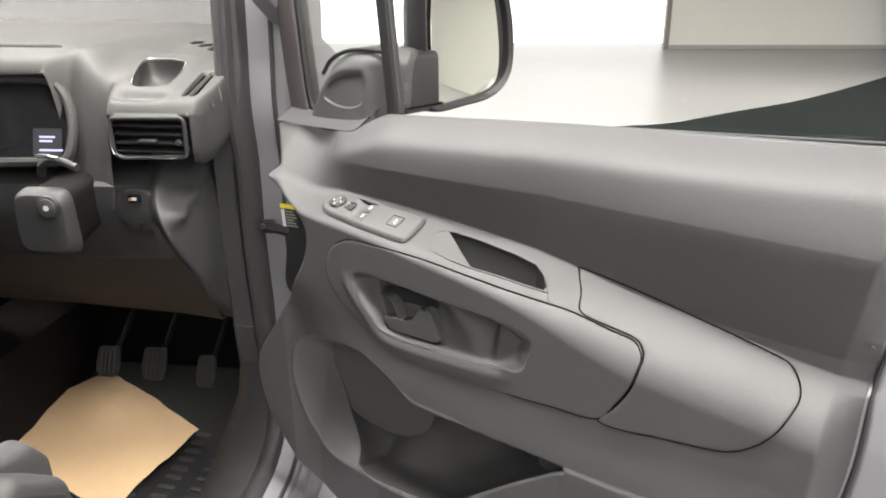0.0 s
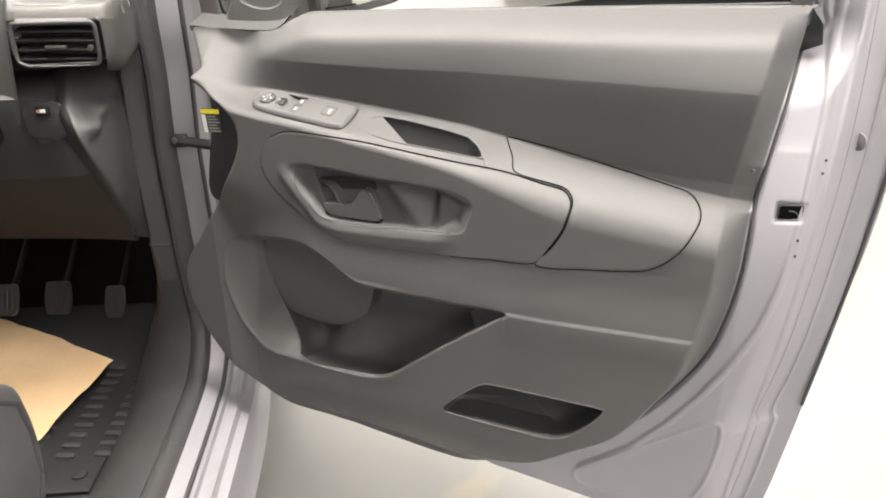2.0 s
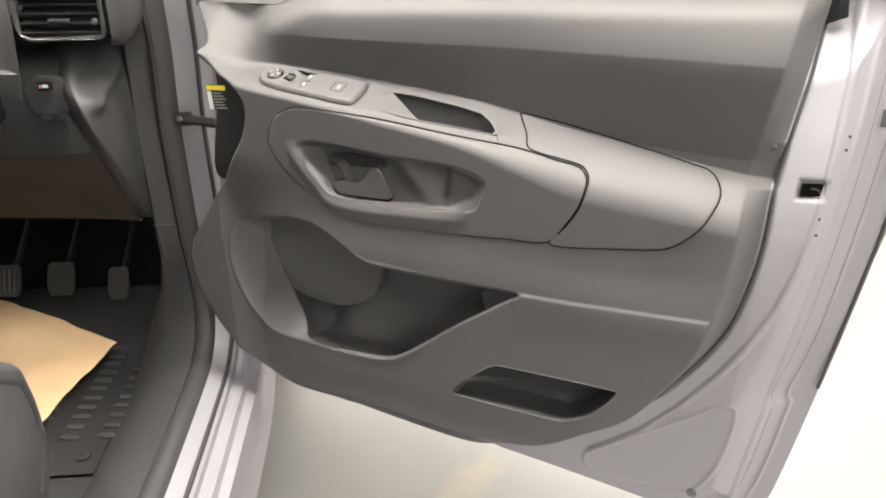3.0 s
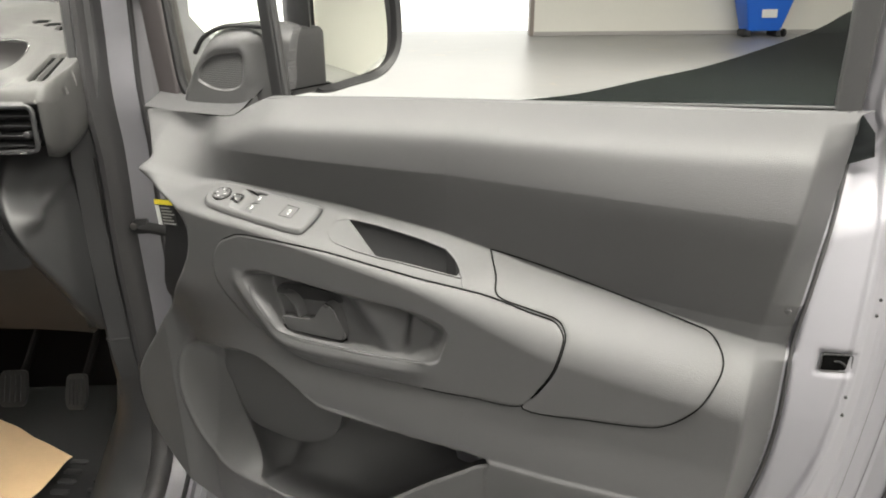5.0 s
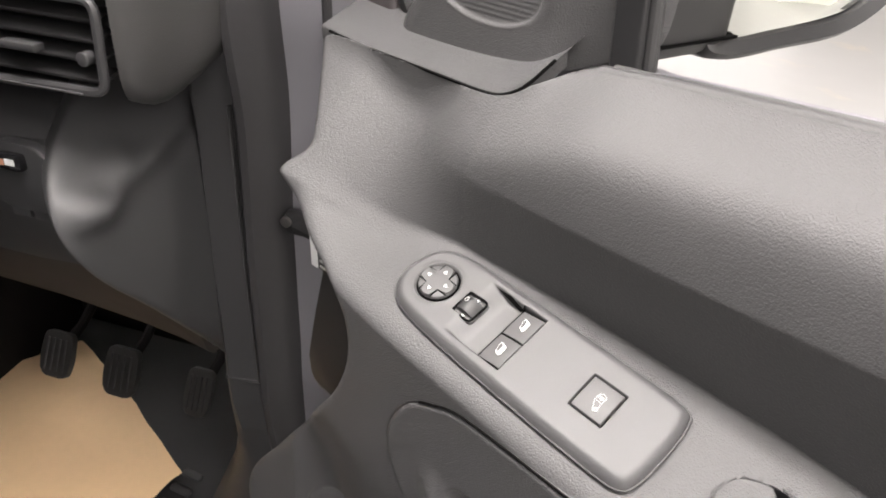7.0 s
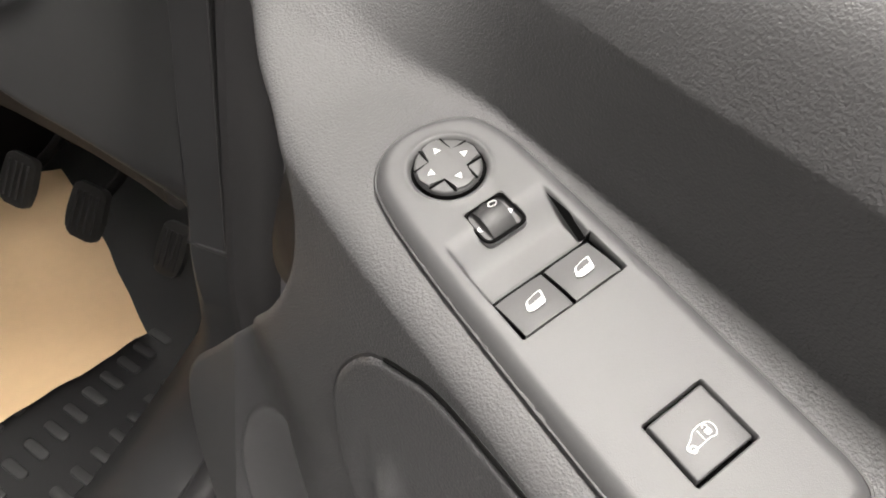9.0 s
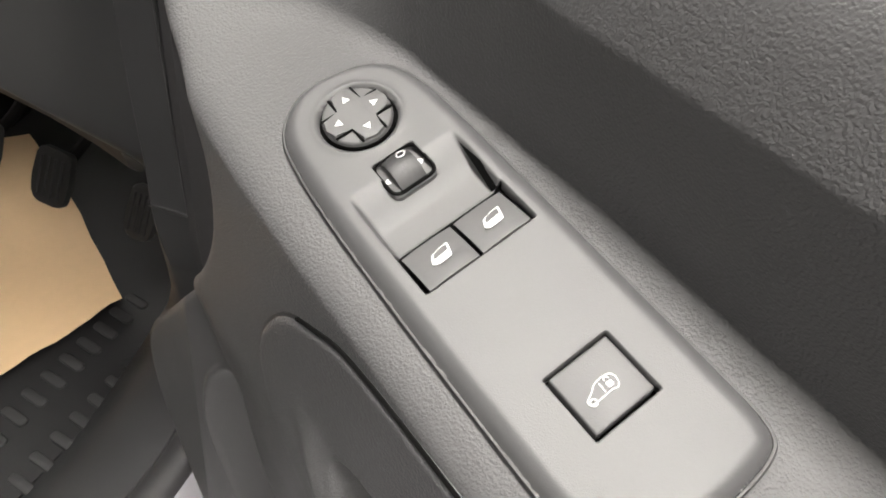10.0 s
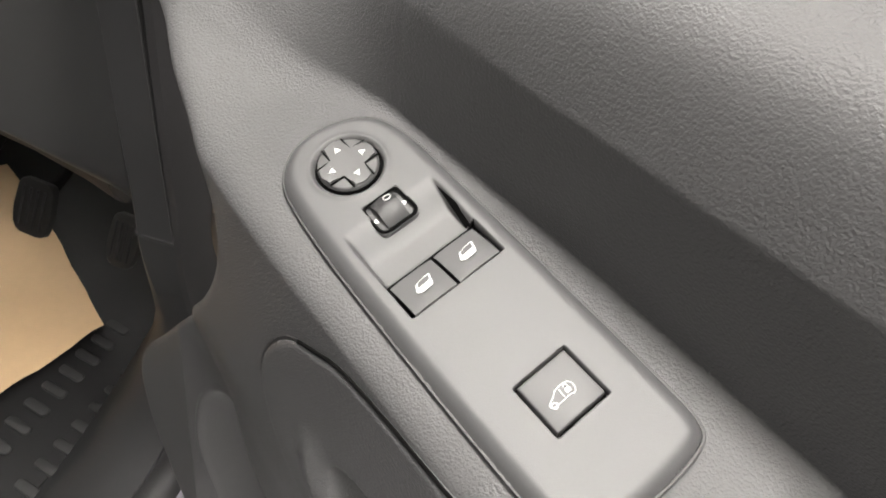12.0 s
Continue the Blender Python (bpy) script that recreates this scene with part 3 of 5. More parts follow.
def basin():
    """The scooped ramp behind the lip and the deep finger pit that it falls into."""
    ramp, pit = bmesh.new(), bmesh.new()
    grid = []
    for x in np.linspace(0.2585, 0.4865, 150):
        a = on_panel(x, float(np.interp(x, *zip(*BASIN_LIP))))
        b = on_panel(x, float(np.interp(x, *zip(*BASIN_BACK))))
        row = [(a, 0.0)]
        for k in range(37):
            v = k / 36
            turn = 0.384 - 0.105 * v ** 0.8
            d = 0.016 * float(sst(0.262, 0.39, x)) + 0.050 * float(sst(0.0, 0.007, x - turn))
            row.append((a.lerp(b, 0.02 + 0.96 * v) - Vector((0, 0, d)), d))
        grid.append(row + [(b, 0.0)])
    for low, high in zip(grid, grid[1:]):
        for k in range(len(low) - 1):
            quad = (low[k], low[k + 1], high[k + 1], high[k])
            # deep quads go black, which also holds the shade of the pit
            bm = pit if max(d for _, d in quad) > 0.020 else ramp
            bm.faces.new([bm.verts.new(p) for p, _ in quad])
    for bm in (ramp, pit):
        bmesh.ops.remove_doubles(bm, verts=bm.verts, dist=1e-5)
    part("tray_ramp", ramp, PANEL, door, "scooped ramp into the finger tray", angle=70)
    part("armrest_tray", pit, BLACK, door, "dark finger pit of the armrest tray, shade put into its black", angle=70)


basin()
part("lip_seam", tube([on_panel(x, z, 0.0003) for x, z in ((0.487, 1.1305), (0.491, 1.127), (0.496, 1.1225))], 0.0008, 6), BLACK, door, "short dark seam beside the tray")
for edge_line in (BASIN_BACK, BASIN_LIP):
    part("hole_rim", tube([on_panel(x, float(np.interp(x, *zip(*edge_line))), 0.0003) for x in np.linspace(0.284, 0.4868, 60)], [0.0004 + 0.0012 * min(1, k / 12) for k in range(60)], 8), PANEL, door)
hole_rim(BIN_HOLE, 0.0012)
hole_rim(SLOT, 0.0014)
liner("map_pocket", BIN_HOLE, ((1.0, (0, 0, 0)), (0.996, (0, 0.004, -0.001)), (1.02, (0, 0.012, -0.012)), (1.05, (0, 0.085, -0.036)), (0.98, (0, 0.108, -0.034)), (0.5, (0, 0.112, -0.02))), PANEL, "deep map pocket behind a raised lip")
part("pocket_back", prism(smooth_loop([(-0.036, 0.877), (-0.033, 0.833), (-0.027, 0.795), (-0.006, 0.746), (0.031, 0.718), (0.090, 0.708), (0.140, 0.710), (0.180, 0.724), (0.219, 0.756), (0.238, 0.817), (0.245, 0.900), (0.15, 0.935), (0.0, 0.925)], 5), Matrix(((1, 0, 0, 0), (0, 0, -1, 0.120), (0, 1, 0, 0), (0, 0, 0, 1))), 0.05, 0.014, 4), PANEL, door, "rounded back of the armrest inside the map pocket")
# the slot liner is set darker than the panel round it
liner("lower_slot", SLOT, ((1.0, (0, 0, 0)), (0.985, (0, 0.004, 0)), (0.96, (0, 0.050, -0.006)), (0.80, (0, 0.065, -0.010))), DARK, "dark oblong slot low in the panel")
part("backing_sheet", prism([p for p in OUTLINE[::3] if p[0] > -0.1], Matrix(((1, 0, 0, 0), (0, 0, -1, 0.19), (0, 1, 0, 0), (0, 0, 0, 1))) @ pose(0.02, 0.03, 0) @ Matrix.Diagonal((0.95, 0.96, 1, 1)), 0.004), BLACK, door)

# pressed steel shell
SHELL = smooth_loop([(-0.12, 0.455), (0.05, 0.440), (0.23, 0.434), (0.50, 0.430), (0.66, 0.420), (0.81, 0.408), (0.945, 0.398), (0.978, 0.418), (1.000, 0.520), (1.012, 0.640), (1.015, 0.684), (1.008, 0.698),
                     (1.022, 0.770), (1.034, 0.860), (1.046, 1.030), (1.052, 1.200), (1.048, 1.370), (1.035, 1.560), (1.010, 1.760), (0.960, 1.770), (0.925, 1.740), (0.922, 1.560), (0.921, 1.380),
                     (0.900, 1.330), (0.60, 1.30), (0.20, 1.27), (-0.10, 1.25), (-0.12, 1.10), (-0.14, 0.98), (-0.20, 0.85), (-0.235, 0.74), (-0.24, 0.60), (-0.20, 0.50)], 4)
EMBOSS = smooth_loop([(0.664, 0.478), (0.680, 0.507), (0.765, 0.579), (0.830, 0.636), (0.886, 0.684), (0.911, 0.680), (0.909, 0.603), (0.896, 0.533), (0.872, 0.478), (0.845, 0.462), (0.760, 0.452), (0.682, 0.455)], 5)
CREASE = [(0.958, 1.80), (0.958, 1.324), (0.964, 1.253), (0.963, 1.159), (0.961, 1.066), (0.951, 0.973), (0.935, 0.899), (0.905, 0.820), (0.868, 0.742), (0.820, 0.660), (0.764, 0.585), (0.675, 0.503)]
CREASE2 = [(0.990, 1.80), (0.991, 1.233), (0.987, 1.059), (0.979, 0.917), (0.967, 0.768), (0.946, 0.541), (0.935, 0.40)]


def line_distance(path, X, Z):
    best = np.full(X.shape, 1e9)
    for (ax, az), (bx, bz) in zip(path, path[1:]):
        ex, ez = bx - ax, bz - az
        t = np.clip(((X - ax) * ex + (Z - az) * ez) / (ex * ex + ez * ez), 0, 1)
        best = np.minimum(best, np.hypot(X - ax - ex * t, Z - az - ez * t))
    return best



def shell_y(X, Z):
    base = steel_base(Z)
    base = base + (0.195 - base) * sst(0.50, 0.34, X) + 0.22 * np.maximum(X - 0.90, 0)
    d = -sdf(SHELL, X, Z)
    right = sst(0.86, 0.93, X)
    y = base + (0.208 - base) * (1 - sst(0.008, 0.100, d)) * right
    y = y - right * 0.004 * np.exp(-((d - 0.020) / 0.004) ** 2) - 0.0050 * sst(0.0075, 0.0035, line_distance(CREASE, X, Z)) - 0.0050 * sst(0.0065, 0.0030, line_distance(CREASE2, X, Z))
    y = y + 0.012 * np.clip(1 - d / 0.010, 0, 1.2) ** 2
    e = sdf(EMBOSS, X, Z)
    y = y - 0.0035 * np.exp(-(e / 0.0038) ** 2)
    # flat sunken seat of the latch
    q = np.maximum(np.abs(X - 0.944) - 0.019, np.abs(Z - 1.096) - 0.014)
    y = y + 0.004 * sst(0.002, -0.001, q)
    o = sdf(OUTLINE, X, Z)
    behind = bare_y(X, Z) + 0.006 + 0.090 * sst(-0.004, -0.030, o)
    w = sst(0.012, 0.0, o)
    return y * (1 - w) + np.maximum(y, behind) * w


relief("door_shell", np.concatenate([np.arange(-0.26, 0.60, 0.006), np.arange(0.60, 1.07, 0.0025)]), np.arange(0.385, 1.78, 0.003), lambda X, Z: sdf(SHELL, X, Z), shell_y, PAINT, door, "lilac-grey painted pressed steel door shell", skirt=0.03)
OUTER = Matrix(((1, 0, 0, 0), (0, 0, 1, 0.262), (0, 1, 0, 0), (0, 0, 0, 1)))
part("outer_skin", prism([p for p in smooth_loop([(-0.18, 0.45), (0.40, 0.415), (0.95, 0.392), (0.995, 0.42), (1.03, 0.68), (1.045, 0.86), (1.066, 1.03), (1.070, 1.20), (1.06, 1.36), (0.5, 1.335), (0.1, 1.31), (-0.16, 1.29), (-0.22, 0.9), (-0.22, 0.6)], 4)], OUTER, 0.055, 0.004), PAINT, door, "lilac-grey outer door skin with folded edge")
part("edge_seal", tube(smooth_line([(1.030, 0.196, 0.720), (1.046, 0.205, 0.86), (1.060, 0.205, 1.03), (1.066, 0.200, 1.20), (1.060, 0.195, 1.37)]), 0.0030), SEAL, door, "thin dark rubber edge seal")


def on_shell(x, z, lift=0.001):
    return float(shell_y(np.array([[x]]), np.array([[z]]))[0, 0]) - lift


# perimeter seal between panel and steel
ring = [(x + 0.006 * float(sst(0.6, 0.85, x)), z - 0.004 * float(sst(0.85, 0.65, x))) for x, z in OUTLINE if x > 0.66 and z < 1.33]
ring = [(x, on_shell(x, z, 0.0015), z) for x, z in ring]
part("panel_seal", tube(ring, 0.0026, 8), SEAL, door, "thin dark rubber seal round the panel edge")

# latch and plugs
# sealer lines of the folded steel edge
SEALER = surface("grey_seam_sealer", (0.15, 0.147, 0.158), 0.55, vary=0.1)
RIM = sorted((z, x) for x, z in SHELL if x > 0.955 and 0.46 < z < 1.75)
for inset, size in ((0.009, 0.0011), (0.021, 0.0008), (0.046, 0.0008)):
    line = []
    for z in np.linspace(0.47, 1.70, 90):
        x = float(np.interp(z, *zip(*RIM))) - inset
        line.append((x, on_shell(x, z, -0.0002), z))
    part("edge_seam", tube(line, size, 6), SEALER, door, "thin grey sealer line along the folded steel edge")
lm = Matrix(((1, 0, 0, 0.944), (0.35, 0, -1, on_shell(0.944, 1.096, 0.0020)), (0, 1, 0, 1.096), (0, 0, 0, 1)))
SEAT = rounded([(-0.016, -0.011), (0.016, -0.011), (0.016, 0.011), (-0.016, 0.011)], 0.004)
latch = part("latch", prism(SEAT, lm, 0.02, 0.001), VOID, door, "black door latch with steel claw")
part("claw", tube([lm @ Vector(p) for p in ((-0.002, 0.002, 0.0), (0.004, 0.002, 0.0005), (0.008, -0.001, 0.0005), (0.011, -0.005, 0.0))], 0.0012, 8), BLACK, latch, "bare steel latch claw")
part("latch_rim", tube([lm @ Vector((x, y, 0.0005)) for x, y in SEAT], 0.0010, 6, closed=True), DARK, latch)
pm = pose(1.019, on_shell(1.019, 1.185, 0.003), 1.185, 90, 0, 0) @ pose(0, 0, 0, 0, -50, 0)
part("plug", cyl(0.013, 0.004, pm, 28, 0.001), surface("grey_rubber_plug", (0.16, 0.155, 0.165), 0.6), door, "round grey rubber plug")
part("plug", cyl(0.009, 0.004, pose(0.868, on_shell(0.868, 0.470, 0.002), 0.470, 90, 0, 0), 18, 0.0008), surface("dark_plug", (0.10, 0.10, 0.11), 0.5), door, "small dark plug in the steel")
for px_, pz_ in ((0.962, 1.030), (0.961, 1.056), (0.976, 1.150), (0.977, 1.168)):
    part("plug", cyl(0.0018, 0.004, pose(px_, on_shell(px_, pz_, 0.002), pz_, 90, 0, 0), 18, 0.0008), BLACK, door, "tiny dark hole plug in the steel")
part("trim_clip", cyl(0.0035, 0.004, pose(0.885, on_panel(0.885, 1.153).y - 0.001, 1.153, 90), 14, 0.001), SMOOTH, door, "small trim screw")

# front end of the door with the data label
part("front_end_trim", prism(smooth_loop([(-0.105, 1.215), (-0.02, 1.19), (0.03, 1.12), (0.02, 1.04), (-0.03, 0.99), (-0.11, 0.95), (-0.145, 0.96), (-0.138, 1.02), (-0.112, 1.13)], 5), Matrix(((1, 0, 0, 0), (0, 0, -1, 0.116), (0, 1, 0, 0), (0, 0, 0, 1))), 0.02, 0.003), BLACK, door, "black plastic front end of the door")
LM = Matrix(((1, 0, 0, -0.112), (0, 0, -1, 0.114), (0, 1, 0, 1.120), (0, 0, 0, 1))) @ pose(0, 0, 0, 0, 0, 4)
label = part("data_label", prism(rounded([(-0.024, -0.024), (0.024, -0.024), (0.024, 0.024), (-0.024, 0.024)], 0.002), LM, 0.0006), BLACK, door, "small label with yellow head and grey bars")
part("label_bar", prism([(-0.024, 0.014), (0.022, 0.014), (0.022, 0.023), (-0.024, 0.023)], LM @ pose(0, 0, 0.0004), 0.0003), YELLOW_INK, label, "yellow label head")
part("label_bar", prism([(-0.024, -0.024), (-0.014, -0.024), (-0.014, 0.012), (-0.024, 0.012)], LM @ pose(0, 0, 0.0004), 0.0003), WHITE_INK, label, "white label column")
for k in range(6):
    part("label_bar", prism([(-0.011, -0.022 + k * 0.0058), (0.019 - (k % 3) * 0.004, -0.022 + k * 0.0058), (0.019 - (k % 3) * 0.004, -0.0195 + k * 0.0058), (-0.011, -0.0195 + k * 0.0058)], LM @ pose(0, 0, 0.0004), 0.0003), GREY_INK, label)

# pull lever in the hollow
LV = Matrix(((1, 0, 0, 0), (0, 0, -1, 0.0), (0, 1, 0, 0), (0, 0, 0, 1)))
bowl = part("handle_bowl", prism(rounded([(0.160, 1.052), (0.200, 1.062), (0.280, 1.058), (0.306, 1.006), (0.288, 0.995), (0.186, 0.996)], 0.008), LV @ pose(0, 0, -0.070), 0.006, 0.002), BLACK, door, "dark bowl behind the pull lever")
part("bowl_rib", loft([[Vector((x + dx, y, z)) for dx, y in ((-0.012, 0.066), (-0.006, 0.054), (0.0, 0.048), (0.004, 0.047), (0.007, 0.052), (0.008, 0.066))] for x, y_, z in smooth_line([(0.178, 0, 1.052), (0.192, 0, 1.050), (0.204, 0, 1.040), (0.210, 0, 1.028), (0.214, 0, 1.016)])]), SMOOTH, bowl, "curved grey finger guide")
part("pull_lever", prism(rounded([(0.183, 1.014), (0.216, 1.017), (0.238, 1.019), (0.250, 1.027), (0.262, 1.046), (0.271, 1.052), (0.282, 1.048), (0.304, 1.008), (0.302, 0.999), (0.290, 0.996), (0.200, 0.9935), (0.190, 0.998)], 0.005, 4), LV @ pose(0, 0, -0.044), 0.020, 0.005, 4), SMOOTH, door, "satin grey inner door pull lever")
# highlight along the lever's edge, added as a chrome bar
part("lever_highlight", tube(smooth_line([(0.268, 0.0465, 1.0515), (0.2815, 0.0455, 1.048), (0.2925, 0.0455, 1.028), (0.3035, 0.0465, 1.006)]), 0.0010, 8), SILVER, door, "thin bright bar standing for the highlight on the pull lever")
part("lever_gap", tube([(0.186, 0.049, 0.9975), (0.192, 0.048, 0.9925), (0.240, 0.047, 0.9925), (0.297, 0.046, 0.9945), (0.305, 0.047, 1.000)], 0.0018, 6), VOID, door, "dark gap under the pull lever")
LX = [on_panel(x, z) for x, z in ((0.131, 1.060), (0.140, 1.034), (0.169, 1.003), (0.194, 0.9885), (0.286, 0.9905), (0.363, 0.9985), (0.449, 1.0085))]
part("hollow_edge", tube(smooth_line([p + Vector((0, -0.0025, 0)) for p in LX]), 0.0011, 6), DARK, door, "thin crease round the hollow")

# ---------- switch panel on the armrest ----------
U = Vector((1, 0, -0.084)).normalized()
Vv = (Vector((0, 1, 0.41)) - U * U.dot(Vector((0, 1, 0.41)))).normalized()
Nn = U.cross(Vv)
SW = Matrix(((U.x, Vv.x, Nn.x, 0.054), (U.y, Vv.y, Nn.y, 0.086), (U.z, Vv.z, Nn.z, 1.180), (0, 0, 0, 1)))
SW = Matrix.Translation(Nn * -0.0002) @ SW
MM = 0.001


def sw(*m):
    return SW @ pose(*m)


def mmpoly(pts, r=0, n=5):
    pts = [(x * MM, y * MM) for x, y in pts]
    return rounded(pts, r * MM, n) if r else pts


PLATE = smooth_loop([(x * MM, y * MM) for x, y in ((-29, -2), (-25, -16), (-14, -26), (2, -30), (30, -32.5), (70, -34), (120, -35), (155, -35), (170, -33), (176, -24), (178, 0), (176.5, 22), (170, 29.5), (150, 31),
                                                    (110, 31.5), (60, 32), (15, 32), (-4, 30.5), (-17, 26), (-25, 16))], 6)


def plate_y(X, Z):
    s = sdf(PLATE, X, Z)
    w = sdf([(0.022, -0.0235), (0.0575, -0.0235), (0.0575, 0.0225), (0.022, 0.0245)], X, Z)
    y = 0.0052 * np.clip(1 + s / 0.007, 0, 1.25) ** 2.2
    # ramp before the window switches
    ramp = sst(0.027, 0.046, X) * sst(0.0, -0.0022, w)
    return y + 0.0070 * ramp - 0.0005 * np.exp(-((np.hypot(X, Z) - 0.0165) / 0.0015) ** 2) + 0.0012 * sst(0.0168, 0.0150, np.hypot(X, Z))


PLM = SW @ Matrix(((1, 0, 0, 0), (0, 0, 1, 0), (0, -1, 0, 0.0062), (0, 0, 0, 1)))


def plate_mask(X, Z):
    s = sdf(PLATE, X, Z)
    holes = [(0.0562, -0.0236, 0.0760, 0.0232), (0.1202, -0.0132, 0.1441, 0.0127)]
    for a, b, c, d in holes:
        s = np.maximum(s, -sdf([(a, b), (c, b), (c, d), (a, d)], X, Z))
    s = np.maximum(s, 0.0151 - np.hypot(X, Z))
    return np.maximum(s, -(np.maximum(np.abs(X - 0.0300) / 1.0, np.abs(Z) / 1.15) - 0.0080))


plate = relief("switch_panel", np.arange(-0.031, 0.1805, 0.0007), np.arange(-0.0365, 0.0345, 0.0007), plate_mask, plate_y, SMOOTH, door, "satin grey switch panel for mirrors, windows and locks", skirt=0.006, place=PLM)
part("switch_base", prism(PLATE[::2], sw(0.0, 0, -0.0045) @ Matrix.Diagonal((0.98, 0.96, 1, 1)), 0.004), VOID, plate)
part("panel_gap", tube([SW @ Vector((x * 1.003, y * 1.005, 0.0008)) for x, y in PLATE], 0.0008, 6, closed=True), BLACK, plate, "dark gap round the switch panel")

# mirror knob: a raised cross with four lower keys
part("knob_ring", cyl(0.0156, 0.006, sw(0, 0, 0.0006), 48, 0.0006), VOID, plate)
part("mirror_knob", cyl(0.0136, 0.0075, sw(0, 0, 0.0040), 48, 0.0012), SMOOTH, plate, "round mirror adjusting knob")
part("knob_side", cyl(0.0139, 0.006, sw(0, 0, 0.0030), 48, 0.001), VOID, plate)
CROSS = []
for k in range(4):
    for x, y in ((4.6, 4.6), (12.3, 4.6), (13.2, 0.0), (12.3, -4.6)):
        a_ = radians(-90 * k)
        CROSS.append((x * math.cos(a_) - y * math.sin(a_), x * math.sin(a_) + y * math.cos(a_)))
part("knob_cross", prism(mmpoly(CROSS, 0.9, 3), sw(0, 0, 0.0088), 0.003, 0.0006), SMOOTH, plate, "raised cross of the mirror knob")
for k in range(4):
    m = sw(0, 0, 0.0079, 0, 0, 90 * k)
    part("knob_groove", tube([m @ Vector((x * MM, y * MM, 0.0002)) for x, y in ((12.4, 5.1), (5.4, 5.1), (5.1, 5.4), (5.1, 12.4))], 0.0005, 6), VOID, plate)
    part("knob_arrow", prism(mmpoly(((-1.5, -1.2), (1.5, -1.2), (0, 1.5))), sw(0, 0, 0.00905) @ pose(0, 0, 0, 0, 0, 90 * k) @ pose(0, 0.0081, 0), 0.0003), WHITE_INK, plate, "small white arrow")

# fold and side selector
part("selector_well", prism(mmpoly(((21.4, -9.8), (38.6, -9.8), (38.6, 9.8), (21.4, 9.8)), 3.5), sw(0, 0, 0.0034), 0.003, 0.0003), SMOOTH, plate, "rounded well of the mirror selector")
part("selector_rim", tube([SW @ Vector((x, y, 0.0052)) for x, y in mmpoly(((21.9, -9.3), (38.1, -9.3), (38.1, 9.3), (21.9, 9.3)), 4)], 0.0008, 6, closed=True), VOID, plate)
rows = [[SW @ Vector((x, y, 0.0026 + 0.0062 * math.cos((x - 0.029) / 0.0075 * 1.15) - (0.0012 if abs(y) > 0.0046 else 0))) for y in (-0.0054, -0.0047, 0, 0.0047, 0.0054)] for x in [0.0222 + 0.0155 * k / 12 for k in range(13)]]
bm = loft([[p - Nn * 0.006 for p in rows[0]]] + rows + [[p - Nn * 0.006 for p in rows[-1]]])
part("mirror_selector", bm, BLACK, plate, "small glossy rocker for mirror selection")
part("selector_icon", tube([sw(0.0262, 0.0018, 0.0086, 0, -20, 62) @ Vector((x, y, 0)) for x, y in mmpoly(((-1.7, -1.0), (1.1, -1.0), (1.7, 0.5), (0.9, 1.2), (-1.7, 1.0)), 0.5, 3)], 0.00024, 5, closed=True), WHITE_INK, plate, "small white mirror symbol")
for xx, yy, zz, rr in ((0.0300, -0.0076, 0.0037, 180), (0.0300, 0.0076, 0.0037, 0)):
    part("selector_icon", prism(mmpoly(((-1.3, -0.9), (1.3, -0.9), (0, 1.2))), sw(xx, yy, zz, 0, 0, rr), 0.0002), WHITE_INK, plate)

# solid black wedge put in for the shade beside the ramp
bm = bmesh.new()
wedge = [SW @ Vector(p) for p in ((0.033, 0.0222, 0.0056), (0.0568, 0.0236, 0.0060), (0.0568, 0.0196, -0.0002), (0.0568, 0.0236, -0.0004))]
wv = [bm.verts.new(p) for p in wedge]
for tri in ((0, 1, 2), (0, 2, 3), (0, 3, 1), (1, 3, 2)):
    bm.faces.new([wv[k] for k in tri])
part("ramp_shade_wedge", bm, VOID, plate, "black wedge standing for the shade beside the window switches", smooth=False)

# window switches
part("switch_well", prism(mmpoly(((56.0, -23.4), (76.2, -23.4), (76.2, 23.0), (56.0, 23.0))), sw(0, 0, 0.0002), 0.004), VOID, plate)
WIN_ICON = ((1.3, -4.6), (-2.0, -2.9), (-3.0, 1.1), (-3.2, 4.7), (2.2, 3.0), (2.5, -2.7))
WIN_PANE = ((-0.6, -2.9), (-2.0, -1.7), (-2.6, 1.2), (-2.7, 3.7), (-0.5, 3.1), (0.0, -2.4))
for v0, v1 in ((-21.4, -0.8), (0.8, 21.2)):
    rows = []
    for k in range(9):
        x = 0.0578 + 0.0172 * k / 8
        lift = 0.0056 - 0.0036 * (1 - k / 8) ** 1.4
        rows.append([SW @ Vector((x, (v0 + (v1 - v0) * j / 4) * MM, lift - (0.0007 if j in (0, 4) else 0))) for j in range(5)])
    low = [[Vector(p) - Nn * 0.006 for p in rows[0]]] + rows + [[Vector(p) - Nn * 0.006 for p in rows[-1]]]
    part("window_switch", loft(low), SMOOTH, plate, "grey window switch with a white door symbol")
    mid = (v0 + v1) / 2 * MM
    m = sw(0.0668, mid + 0.0004, 0.0049, 0, -9, 0)
    part("window_symbol", prism(mmpoly(WIN_ICON, 0.8, 3), m @ pose(0, 0, 0.0004), 0.0004), WHITE_INK, plate, "white window symbol")
    part("symbol_pane", prism(mmpoly(WIN_PANE, 0.4, 2), m @ pose(0, 0, 0.0006), 0.0003), SMOOTH, plate)

